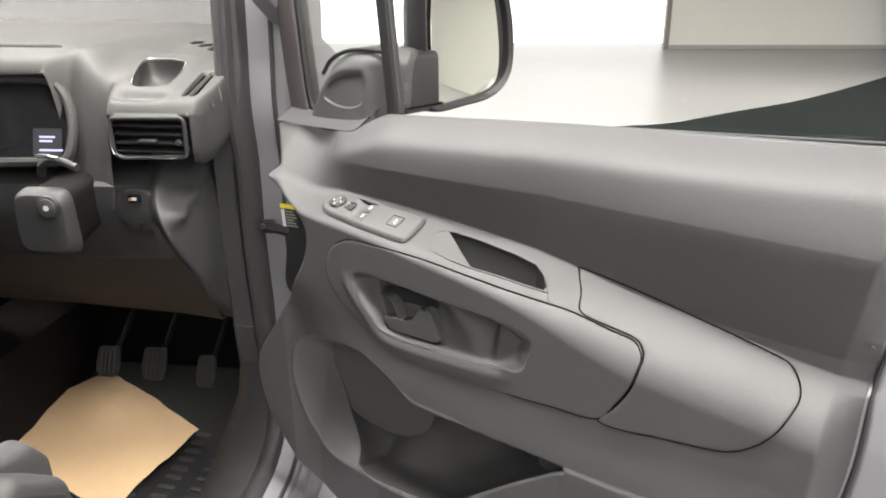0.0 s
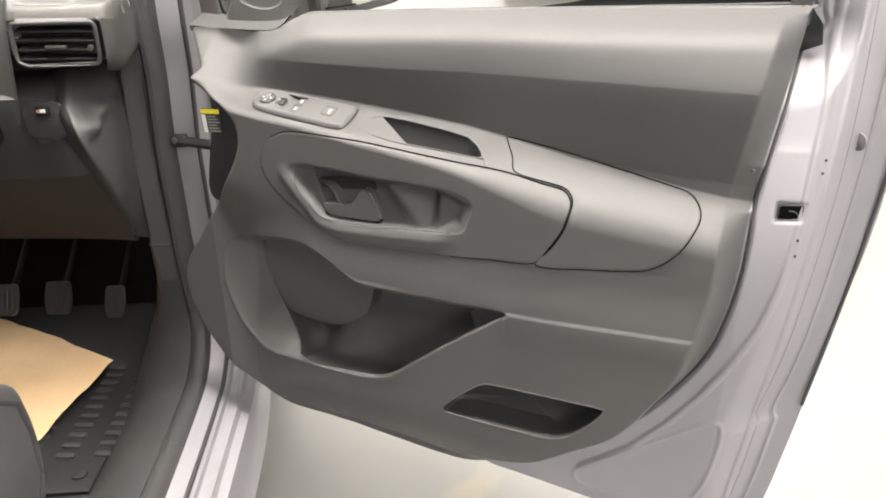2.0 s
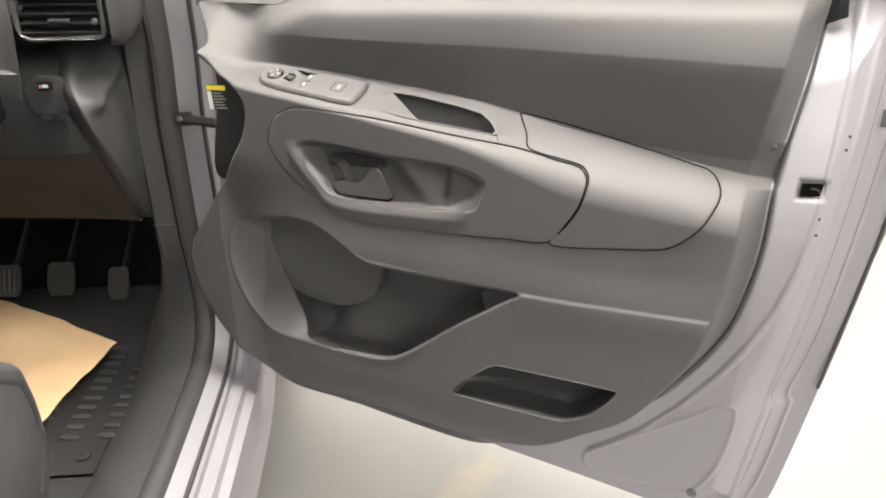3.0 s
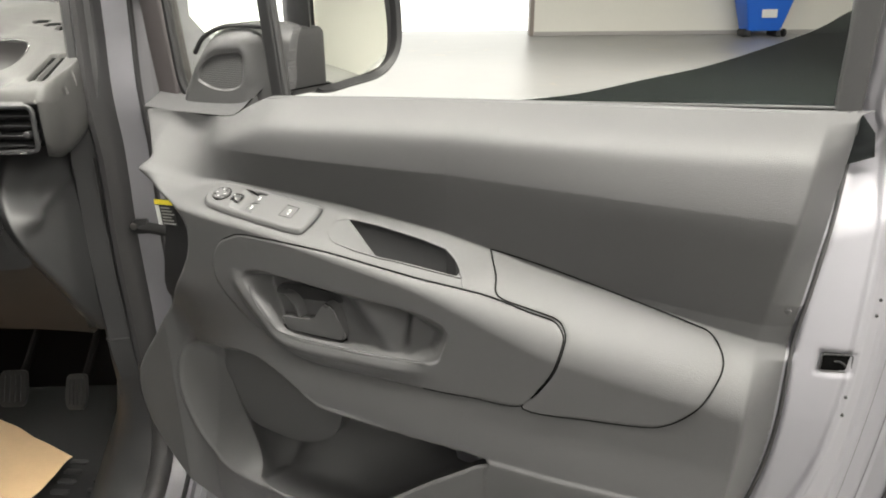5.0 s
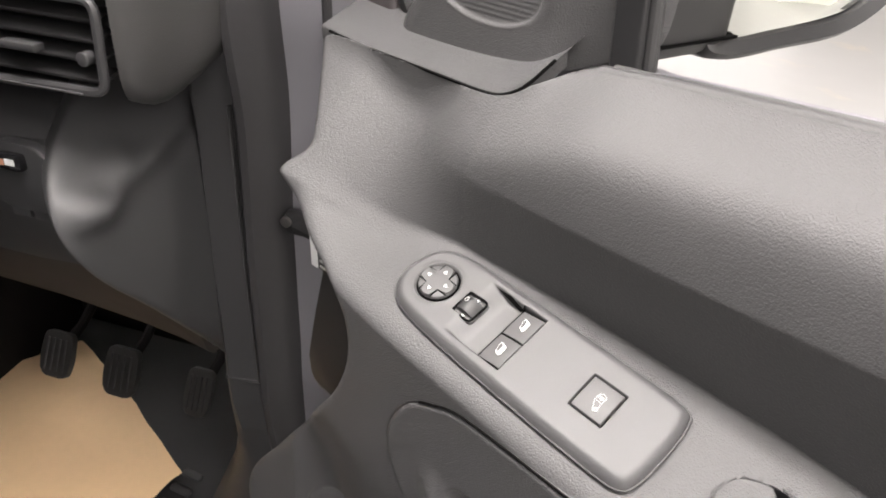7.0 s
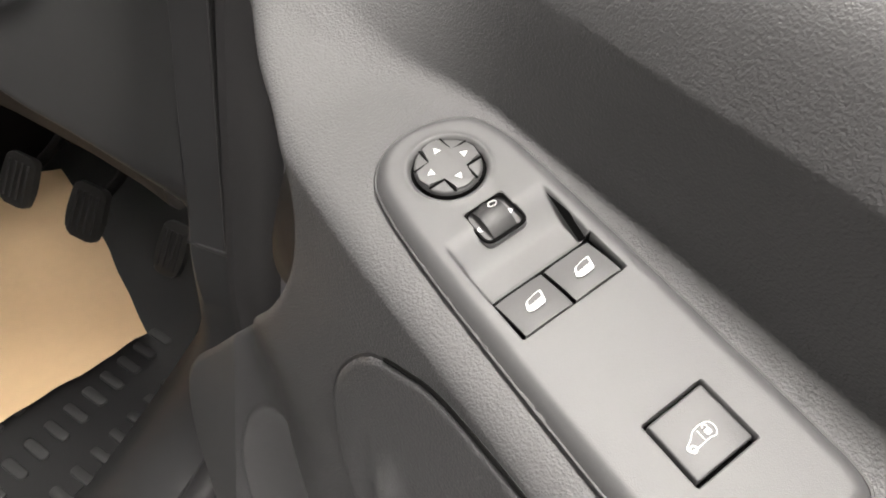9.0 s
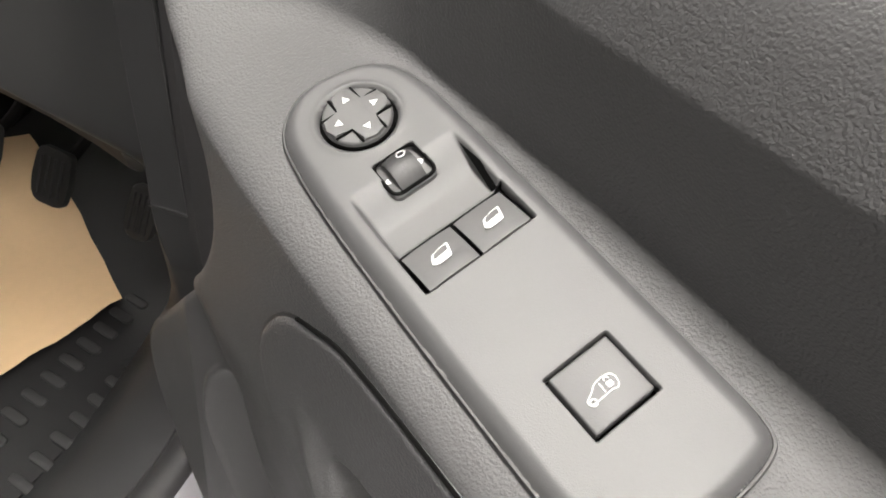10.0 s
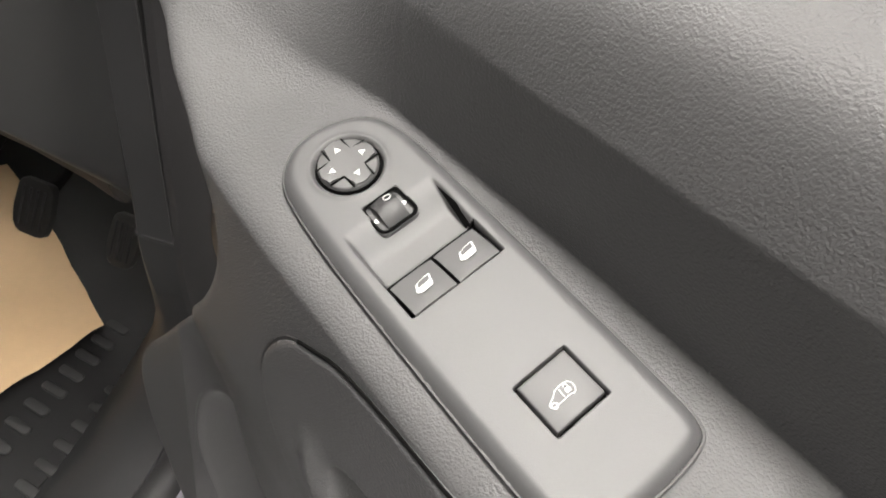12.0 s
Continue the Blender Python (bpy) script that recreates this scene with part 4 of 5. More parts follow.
# lock key
part("switch_well", prism(mmpoly(((120.4, -13.0), (143.9, -13.0), (143.9, 12.5), (120.4, 12.5))), sw(0, 0, -0.0002), 0.004), VOID, plate)
part("lock_key", prism(mmpoly(((121.6, -11.8), (142.7, -11.8), (142.7, 11.3), (121.6, 11.3)), 0.8, 2), sw(0, 0, 0.0064), 0.006, 0.0008), SMOOTH, plate, "square van lock key")
m = sw(0.1322, -0.0002, 0.0067)
ICON = mmpoly(((-1.6, 0.8), (-1.0, 3.9), (0.5, 4.7), (2.7, 4.4), (3.9, 3.0), (3.2, 1.5), (3.4, -4.6), (3.1, -7.2), (1.5, -7.2), (0.2, -4.1), (-1.2, -2.2)), 0.8, 3)
part("lock_symbol", tube([m @ Vector((x, y, 0)) for x, y in ICON], 0.00022, 6, closed=True), WHITE_INK, plate, "white van outline symbol")
part("lock_symbol", tube([m @ Vector((0.0029 + 0.0011 * math.cos(a), -0.0057 + 0.0011 * math.sin(a), 0.0001)) for a in [k * 0.6283 for k in range(10)]], 0.00030, 6, closed=True), WHITE_INK, plate)
part("lock_symbol", prism(mmpoly(((0.5, 0.9), (2.3, 0.9), (2.3, 3.0), (0.5, 3.0)), 0.4, 3), m, 0.0003), WHITE_INK, plate)
part("lock_symbol", tube([m @ Vector((-0.0001 + 0.0007 * math.cos(a) * 1.2, 0.0019 + 0.0008 * math.sin(a), 0.0001)) for a in [1.2 + k * 0.5 for k in range(8)]], 0.00022, 6), WHITE_INK, plate)
part("lock_symbol", tube([m @ Vector((x * MM, y * MM, 0)) for x, y in ((-0.6, -0.7), (2.6, -0.8))], 0.00022, 6), WHITE_INK, plate)

# ---------- upper door: sail cover, frames, glass, mirror ----------
# tray behind the rounded top edge of the panel, with a dark gap before it
SAIL = smooth_line([(-0.175, 0.1560, 1.2965), (-0.145, 0.1555, 1.2945), (-0.105, 0.1560, 1.2932), (-0.065, 0.1560, 1.2930), (-0.020, 0.1545, 1.2936), (0.014, 0.1512, 1.2950), (0.034, 0.1492, 1.2980), (0.046, 0.1515, 1.3035), (0.052, 0.1575, 1.3100), (0.055, 0.1670, 1.3175), (0.057, 0.1850, 1.3280)], 6)
rows = []
for p in SAIL:
    run = 0.218 - p.y
    rows.append([p + Vector((0, 0.0034, -0.012)), p + Vector((0, 0.0022, -0.0022)), p + Vector((0, 0.0026, -0.0008)), p + Vector((0, 0.0040, 0.0002))] + [p + Vector((0, 0.004 + (run - 0.004) * q, 0.0002 + 0.45 * (run - 0.004) * q)) for q in (0.15, 0.4, 0.7, 1.0)])
part("sail_tray", loft(rows), PANEL, door, "dark plastic tray at the mirror corner", angle=60)
part("sail_gap", tube([p + Vector((0, 0.0004, -0.0008)) for p in SAIL[3:-3]], 0.0013, 6), VOID, door, "dark gap before the mirror corner tray")
DOME = smooth_loop([(-0.136, 1.297), (-0.118, 1.336), (-0.090, 1.380), (-0.058, 1.415), (-0.014, 1.434), (0.040, 1.438), (0.085, 1.432), (0.096, 1.416), (0.094, 1.380), (0.092, 1.332), (0.070, 1.318), (0.030, 1.304), (-0.05, 1.298)], 5)
DOME_TOP = smooth_loop([(-0.20, 1.150), (-0.136, 1.297), (-0.118, 1.336), (-0.090, 1.380), (-0.058, 1.415), (-0.014, 1.434), (0.040, 1.438), (0.120, 1.436), (0.30, 1.43), (0.30, 1.15)], 5)
GRILLE = smooth_loop([(-0.072, 1.345), (-0.062, 1.366), (-0.032, 1.384), (0.000, 1.389), (0.024, 1.387), (0.027, 1.352), (0.018, 1.336), (-0.005, 1.3285), (-0.035, 1.329), (-0.060, 1.336)], 5)


def dome_y(X, Z):
    s = sdf(DOME_TOP, X, Z)
    y = 0.186 + 0.036 * np.clip(1 + s / 0.034, 0, 1.2) ** 2.2 + 0.60 * softplus(X - 0.032, 0.0030) + 0.10 * (Z - 1.30)
    g = sdf(GRILLE, X, Z)
    y = y + 0.003 * sst(0.002, -0.003, g) - 0.003 * np.exp(-((g - 0.010) / 0.008) ** 2) * sst(1.33, 1.36, Z)
    y = y - 0.0011 * np.exp(-(g / 0.0013) ** 2) * sst(0.022, 0.012, X)
    return y + 0.00022 * np.sin(Z * 2 * np.pi / 0.0036) * sst(-0.001, -0.004, g)


relief("tweeter_cover", np.arange(-0.145, 0.12, 0.0016), np.arange(1.29, 1.445, 0.0009), lambda X, Z: sdf(DOME, X, Z), dome_y, PANEL, door, "dark plastic mirror corner cover with ribbed speaker grille", skirt=0.02)
part("divider_bar", loft([[(0.104 - (z - 1.33) * 0.09 + x, 0.192 + y, z) for x, y in rounded([(-0.014, -0.010), (0.010, -0.010), (0.010, 0.014), (-0.014, 0.014)], 0.005, 3)] for z in (1.325, 1.45, 1.60, 1.77)], closed=True, caps=True), BLACK, door, "black upright window divider bar")
part("bar_seal", tube([(0.116 - (z - 1.33) * 0.09, 0.188, z) for z in (1.33, 1.45, 1.6, 1.77)], 0.004), RUBBER, door)
part("quarter_frame", tube(smooth_line([(-0.100, 0.212, 1.300), (-0.128, 0.212, 1.325), (-0.138, 0.212, 1.40), (-0.146, 0.213, 1.50), (-0.168, 0.215, 1.77)]), 0.009, 10, flat=1.2), BLACK, door, "black rubber frame of the quarter window")
part("quarter_seal", tube(smooth_line([(-0.092, 0.212, 1.384), (-0.068, 0.212, 1.411), (-0.026, 0.212, 1.4285), (0.02, 0.212, 1.433), (0.09, 0.212, 1.431)]), 0.0040, 8), BLACK, door, "black seal behind the mirror corner cover")
# the upright's shade is put into its grey, darker than the body paint
part("front_frame", loft([[(cx + x, 0.215 + y, z) for x, y in rounded([(-0.028, -0.015), (0.024, -0.015), (0.024, 0.03), (-0.028, 0.03)], 0.008, 3)] for cx, z in ((-0.150, 1.270), (-0.164, 1.40), (-0.174, 1.52), (-0.20, 1.77))], closed=True, caps=True), surface("shaded_frame_trim", (0.070, 0.062, 0.064), 0.45), door, "shaded grey door frame upright at the front")
part("run_channel", loft([[(0.906 + (0.0 if z < 1.5 else -0.004) + x, 0.186 + y, z) for x, y in rounded([(-0.012, -0.012), (0.016, -0.016), (0.016, 0.03), (-0.012, 0.03)], 0.005, 3)] for z in (1.345, 1.45, 1.60, 1.76)], closed=True, caps=True), RUBBER, door, "black rubber glass run channel")
part("belt_seal", tube([(x, 0.178, belt(x) + 0.0005) for x in (0.10, 0.3, 0.5, 0.7, 0.905)], 0.0026), RUBBER, door, "thin black belt seal along the window")
part("top_frame", tube([(-0.21, 0.21, 1.77), (0.1, 0.205, 1.79), (0.5, 0.2, 1.80), (0.98, 0.2, 1.77)], 0.022), PAINT, door)
part("lowered_glass", prism(smooth_loop([(0.30, 1.300), (0.42, 1.330), (0.506, 1.350), (0.594, 1.365), (0.680, 1.389), (0.760, 1.412), (0.857, 1.452), (0.900, 1.474), (0.903, 1.40), (0.902, 1.30)], 4), Matrix(((1, 0, 0, 0), (0, 0, -1, 0.186), (0, 1, 0, 0), (0, 0, 0, 1))), 0.004), TINTED, door, "green tinted side glass wound almost down")

MN = Vector((0.92, -0.39, 0.04)).normalized()
MA = Vector((0, 0, 1)).cross(MN).normalized()
MB = MN.cross(MA)
MF = Matrix(((MA.x, MB.x, MN.x, 0.095), (MA.y, MB.y, MN.y, 0.318), (MA.z, MB.z, MN.z, 1.326), (0, 0, 0, 1)))
HOUSING = smooth_loop([(-0.023, 0.004), (0.004, -0.014), (0.062, -0.008), (0.130, 0.004), (0.172, 0.040), (0.182, 0.098), (0.174, 0.180), (0.146, 0.240), (0.060, 0.262), (-0.002, 0.250), (-0.020, 0.200), (-0.024, 0.100)], 5)
mx, mz = 0.07, 0.12
rows = [[MF @ Vector((mx + (x - mx) * k, mz + (z - mz) * k, d)) for x, z in HOUSING] for k, d in ((0.86, -0.010), (0.89, 0.004), (0.96, 0.010), (1.0, 0.003), (1.01, -0.020), (0.97, -0.060), (0.84, -0.100), (0.5, -0.125), (0.1, -0.130))]
mirror = part("mirror_housing", loft(rows, closed=True, caps=True), BLACK, door, "black exterior mirror housing")
GL = smooth_loop([(-0.001, 0.020), (0.006, 0.000), (0.038, 0.004), (0.117, 0.018), (0.143, 0.040), (0.149, 0.100), (0.138, 0.190), (0.116, 0.228), (0.030, 0.236), (0.002, 0.200), (-0.004, 0.110)], 5)
part("mirror_glass", prism(GL, MF @ pose(0, 0, 0.0), 0.003, 0.0008), MIRROR, mirror, "pale mirror glass reflecting the hall")
part("mirror_arm", box(0.13, 0.095, 0.112, pose(0.032, 0.292, 1.372, 0, 0, -8), 0.014, 4), BLACK, door, "black mirror arm")
part("arm_gap", box(0.134, 0.099, 0.002, pose(0.032, 0.292, 1.329, 0, 0, -8)), VOID, door)
part("quarter_glass", prism([(-0.14, 1.31), (0.09, 1.31), (0.07, 1.76), (-0.19, 1.76)], Matrix(((1, 0, 0, 0), (0, 0, -1, 0.214), (0, 1, 0, 0), (0, 0, 0, 1))), 0.003), GLASS, door, "clear fixed quarter glass").visible_shadow = False
part("door_check", tube([VAN @ Vector(p) for p in ((0.050, 0.030, 1.033), (0.085, 0.020, 1.030), (0.13, 0.00, 1.028), (0.20, -0.02, 1.025))], 0.012, 8, flat=0.7), BLACK, door, "black door check strap")


# ---------- the van body round the door opening ----------
van = thing("van", "lilac-grey small van with its front door open", "van", at=VAN)


def vpart(name, bm, mat, parent, label="", **k):
    return part(name, bm, mat, parent, label, **k)


# line of the door opening in the van's side: forward, up
LINE = [(0.048, 1.80), (0.034, 1.55), (0.020, 1.42), (0.008, 1.30), (0.034, 1.18), (0.050, 1.05), (0.056, 0.92), (0.060, 0.80), (0.048, 0.66), (0.008, 0.54), (-0.075, 0.475), (-0.19, 0.458), (-0.60, 0.454), (-1.12, 0.454)]
line = smooth_line([(0, f, z) for f, z in LINE], 8)


def along(profile_top, profile_sill, bm=None, shift=0.0):
    """Sweeps a section, given as (r, inward) pairs for pillar and sill, along the opening."""
    rows = []
    for i, p in enumerate(line):
        d = (line[min(i + 1, len(line) - 1)] - line[max(i - 1, 0)]).normalized()
        inward = Vector((0, d.z, -d.y))
        if inward.z - inward.y < 0:
            inward = -inward
        k = float(sst(0.80, 0.46, p.z))
        out = 0.018 * float(sst(0.98, 1.32, p.z)) + shift * float(sst(1.20, 1.36, p.z))
        rows.append([Vector((a[0] * (1 - k) + b[0] * k + out, p.y, p.z)) + inward * (a[1] * (1 - k) + b[1] * k) for a, b in zip(profile_top, profile_sill)])
    return loft(rows, bm)


part("door_opening_frame", along([(0.012, -0.012), (0.024, 0.0), (0.050, 0.001), (0.088, -0.002), (0.094, -0.010), (0.096, -0.030), (0.098, -0.034), (0.102, -0.040), (0.108, -0.055), (0.112, -0.085), (0.130, -0.20)],
                                 [(0.040, -0.012), (0.056, 0.0), (0.090, -0.004), (0.108, -0.010), (0.112, -0.022), (0.124, -0.024), (0.128, -0.014), (0.140, -0.018), (0.146, -0.034), (0.166, -0.040), (0.172, -0.22)]), PAINT, van, "lilac-grey painted pillar and sill steel")
part("opening_seal", along([(0.001, 0.048), (0.003, 0.063), (0.010, 0.072), (0.019, 0.072), (0.027, 0.060), (0.031, 0.030), (0.033, -0.010)],
                           [(0.010, -0.010), (0.012, 0.006), (0.020, 0.014), (0.034, 0.017), (0.048, 0.014), (0.056, 0.006), (0.060, -0.010)]), SEAL, van, "black rubber door opening seal")
part("sill_trim", along([(0.004, 0.050), (0.002, 0.058), (-0.041, 0.0675), (-0.047, 0.062), (-0.052, 0.020), (-0.052, -0.08), (-0.056, -0.25)],
                        [(0.016, -0.004), (0.008, 0.004), (-0.020, 0.002), (-0.060, -0.014), (-0.095, -0.034), (-0.120, -0.058), (-0.150, -0.092)], shift=0.034), DARK, van, "dark grey plastic kick and sill trim")
part("pillar_seam", along([(0.078, 0.0005), (0.081, 0.0030), (0.085, 0.0030), (0.088, -0.001)], [(0.092, -0.002), (0.095, 0.000), (0.099, 0.000), (0.102, -0.004)]), SEAL, van, "thin dark seam along the painted pillar")
part("trim_seam", tube([(-0.050, 0.004, 0.792), (-0.045, -0.0065, 0.792), (-0.020, -0.0030, 0.791), (0.002, 0.0020, 0.789)], 0.0020, 6), BLACK, van, "dark horizontal seam of the kick trim")
part("trim_seam", tube([(0.002, 0.001, 0.790), (0.000, -0.004, 0.93), (0.002, -0.013, 1.07), (0.012, -0.032, 1.19)], 0.0016, 6), BLACK, van)
# thin paler bars run beside the seams of the kick trim
part("trim_edge", tube([(0.0005, -0.001, 0.796), (-0.0020, -0.006, 0.93), (-0.0005, -0.015, 1.07), (0.0095, -0.034, 1.19)], 0.0008, 6), SMOOTH, van, "thin pale line along the edge of the kick trim")
part("trim_edge", tube([(-0.049, 0.003, 0.7955), (-0.044, -0.0070, 0.7955), (-0.020, -0.0035, 0.7945), (0.0005, 0.0010, 0.793)], 0.0008, 6), SMOOTH, van)
part("check_bracket", box(0.030, 0.016, 0.030, pose(0.052, 0.030, 1.033), 0.004), BLACK, van, "black check strap bracket")
part("check_bolt", cyl(0.007, 0.012, pose(0.040, 0.024, 1.036, 90), 14, 0.001), STEEL, van)
# outer skins, roof and closing panels
part("front_wing", loft([[(0.130, f, 0.40), (0.165, f, 0.75), (0.168, f, 1.00), (0.150 + 0.02 * (f - 0.1), f, 1.478 - 0.45 * (f - 0.1)), (0.128, f, 1.492 - 0.45 * (f - 0.1)), (0.100, f, 1.486 - 0.45 * (f - 0.1)), (0.070, f, 1.45 - 0.45 * (f - 0.1))] for f in (0.11, 0.30, 0.55, 0.80, 1.00, 1.20, 1.35)]), PAINT, van, "lilac-grey front wing below the windscreen pillar")
part("bonnet", loft([[(r, f, z + 0.05 * (1 - ((r + 0.72) / 0.65) ** 2)) for r in [-0.10 - 1.24 * k / 10 for k in range(11)]] for f, z in ((0.86, 1.20), (1.05, 1.17), (1.25, 1.11), (1.42, 1.02), (1.50, 0.90))]), PAINT, van, "lilac-grey bonnet")
part("front_bumper", box(1.75, 0.25, 0.55, pose(-0.72, 1.48, 0.55), 0.08, 4), DARK, van, "dark front bumper")
part("roof", box(1.66, 3.2, 0.06, pose(-0.72, -2.17, 1.86), 0.025), PAINT, van, "lilac-grey roof")
part("side_panel", box(0.06, 2.55, 1.44, pose(0.135, -2.42, 1.12), 0.02), PAINT, van, "lilac-grey side panel")
part("side_panel", box(0.06, 5.0, 1.0, pose(-1.57, -1.2, 0.78), 0.02), PAINT, van, "lilac-grey far side panel")
part("side_panel", box(0.06, 2.55, 0.56, pose(-1.57, -2.42, 1.56), 0.02), PAINT, van)
part("centre_pillar", box(0.16, 0.10, 1.44, pose(0.075, -1.17, 1.14), 0.02), PAINT, van, "lilac-grey centre pillar")
part("rear_panel", box(1.66, 0.06, 1.5, pose(-0.72, -3.72, 1.10), 0.02), PAINT, van)
part("bulkhead", box(1.60, 0.03, 1.40, pose(-0.72, -1.22, 1.10), 0.005), DARK, van, "dark cab bulkhead")
part("headlining", box(1.58, 0.62, 0.02, pose(-0.72, -0.91, 1.82)), surface("pale_headlining", (0.45, 0.44, 0.42), 0.85), van, "pale headlining")
part("underbody", box(1.60, 4.9, 0.10, pose(-0.72, -1.25, 0.29), 0.02), BLACK, van)
part("firewall", box(1.56, 0.03, 0.85, pose(-0.76, 0.46, 0.78)), SHADE_BLACK, van, "black footwell front wall with shade put into its colour")
part("cab_floor", box(1.50, 1.75, 0.02, pose(-0.76, -0.38, 0.352)), MAT, van, "black cab floor")
part("tunnel", box(0.26, 1.2, 0.30, pose(-0.84, -0.15, 0.50), 0.05), SHADE_BLACK, van, "black centre tunnel with shade put into its colour")
for pr in (0.120, -1.560):
    part("windscreen_pillar", loft([[(pr + x, f + y, z + y) for x, y in rounded([(-0.022, -0.02), (0.022, -0.02), (0.022, 0.02), (-0.022, 0.02)], 0.010, 3)] for f, z in ((0.80, 1.155), (0.10, 1.465), (-0.58, 1.80))], closed=True, caps=True), PAINT, van, "raked lilac-grey windscreen pillar")
part("windscreen", loft([[(r, 0.92 - 0.14 * ((r + 0.72) / 0.76) ** 2, 1.19), (r, 0.24 - 0.14 * ((r + 0.72) / 0.76) ** 2, 1.50), (r, -0.44 - 0.14 * ((r + 0.72) / 0.76) ** 2, 1.81)] for r in [-1.48 + 1.52 * k / 8 for k in range(9)]]), GLASS, van, "clear raked windscreen").visible_shadow = False


def wheel(r, f):
    w = vpart("wheel", cyl(0.31, 0.19, pose(r, f, 0.31, 0, 90), 40, 0.03), TYRE, van, "black tyre on a grey rim")
    vpart("rim", cyl(0.20, 0.20, pose(r, f, 0.31, 0, 90), 32, 0.01), SILVER, w, "grey wheel rim")


for wr in (0.06, -1.50):
    for wf in (0.72, -2.05):
        wheel(wr, wf)

# ---------- dashboard ----------
dash = thing("dashboard", "grey van dashboard with air vent, oddment tray and instrument display", "dashboard", at=VAN)
EDGE_R = (-1.50, -0.62, -0.34, -0.305, -0.280, -0.250, -0.215, -0.185, -0.164, -0.150, -0.012, -0.002, 0.008, 0.016, 0.023, 0.028, 0.031, 0.033)
EDGE_F = (-0.120, -0.120, -0.120, -0.122, -0.130, -0.140, -0.146, -0.156, -0.168, -0.172, -0.172, -0.1705, -0.165, -0.155, -0.138, -0.112, -0.070, 0.10)


def rear_edge(r):
    return np.interp(r, EDGE_R, EDGE_F)


DASH_RIM = [(r, float(rear_edge(r))) for r in [-1.46, -1.2, -0.9, -0.62] + [-0.36 + 0.006 * k for k in range(58)] + [0.0, 0.004, 0.008, 0.012, 0.016, 0.020, 0.023, 0.026, 0.028, 0.0295, 0.031, 0.032]]
DASH_RIM += [(0.033, 0.10), (0.01, 0.20), (-0.05, 0.27), (-0.20, 0.34), (-0.74, 0.42), (-1.28, 0.34), (-1.46, 0.18)]
TRAY_CUP = smooth_loop([(-0.142, -0.102), (-0.160, -0.066), (-0.167, -0.022), (-0.160, 0.006), (-0.127, 0.013), (-0.090, 0.005), (-0.075, -0.010), (-0.067, -0.048), (-0.069, -0.080), (-0.077, -0.103), (-0.107, -0.109)], 5)


def slot_sd(X, Z, x0, z0, x1, z1, w):
    ex, ez = x1 - x0, z1 - z0
    t = np.clip(((X - x0) * ex + (Z - z0) * ez) / (ex * ex + ez * ez), 0, 1)
    return np.hypot(X - x0 - ex * t, Z - z0 - ez * t) - w


def dash_height(R, F):
    """Height of the dashboard skin: a low corner pod, a flowing valley and the raised instrument hood."""
    pod = np.interp(F, (-0.20, -0.165, -0.13, -0.06, 0.0, 0.09, 0.20, 0.35, 0.45), (1.328, 1.338, 1.352, 1.374, 1.392, 1.419, 1.441, 1.466, 1.470))
    main = np.interp(F, (-0.20, -0.12, -0.05, 0.05, 0.20, 0.35, 0.45), (1.385, 1.408, 1.430, 1.440, 1.452, 1.468, 1.470))
    k = sst(-0.255, -0.150, R - 0.30 * F)
    h = main * (1 - k) + pod * k
    valley = sst(-0.315, -0.270, R) * sst(-0.164, -0.195, R)
    drop = 0.018 + 0.200 * valley + 0.015 * sst(0.0, 0.03, R)
    width = 0.026 + 0.060 * valley + 0.015 * sst(0.0, 0.03, R)
    h = h - drop * np.clip(1 - (F - rear_edge(R)) / width, 0, 1.2) ** (2.4 + 0.8 * valley)
    c = sdf(TRAY_CUP, R, F)
    rise = sst(0.045, 0.012, c)
    h = h + 0.004 * rise - 0.009 * np.exp(-((F + 0.138) / 0.012) ** 2) * sst(-0.175, -0.14, R) * sst(-0.045, -0.075, R)
    h = h - 0.075 * sst(0.0, -0.012, c) - 0.007 * sst(0.001, -0.004, c)
    for q in (-0.0080, 0.0080):
        h = h - 0.026 * sst(0.001, -0.002, slot_sd(R, F, -0.012 + q, -0.130, -0.011 + q, -0.042, 0.0060))
    for q in range(3):
        h = h - 0.030 * sst(0.001, -0.002, slot_sd(R, F, -0.113 + 0.030 * q, 0.120 - 0.020 * q, -0.100 + 0.030 * q, 0.123 - 0.020 * q, 0.0092))
    return h


DASHM = Matrix(((1, 0, 0, 0), (0, 0, 1, 0), (0, -1, 0, 0), (0, 0, 0, 1)))
relief("dash_top", np.concatenate([np.arange(-1.47, -0.62, 0.02), np.arange(-0.62, 0.066, 0.0022)]), np.concatenate([np.arange(-0.178, 0.17, 0.0022), np.arange(0.17, 0.44, 0.012)]),
       lambda X, Z: sdf(DASH_RIM, X, Z), lambda X, Z: -dash_height(X, Z), DASH, dash, "grained grey dashboard top with corner pod, oddment tray and slots", skirt=0.003, place=DASHM)


def on_dash(r, f, lift=0.0):
    return Vector((r, f, float(dash_height(np.array([[r]]), np.array([[f]]))[0, 0]) + lift))


part("tray_rim", tube([Vector((r, f, on_dash(-0.115 + (r + 0.115) * 1.12, -0.048 + (f + 0.048) * 1.12).z)) for r, f in TRAY_CUP], 0.0014, 6, closed=True), SILVER, dash, "thin bright rim of the tray")


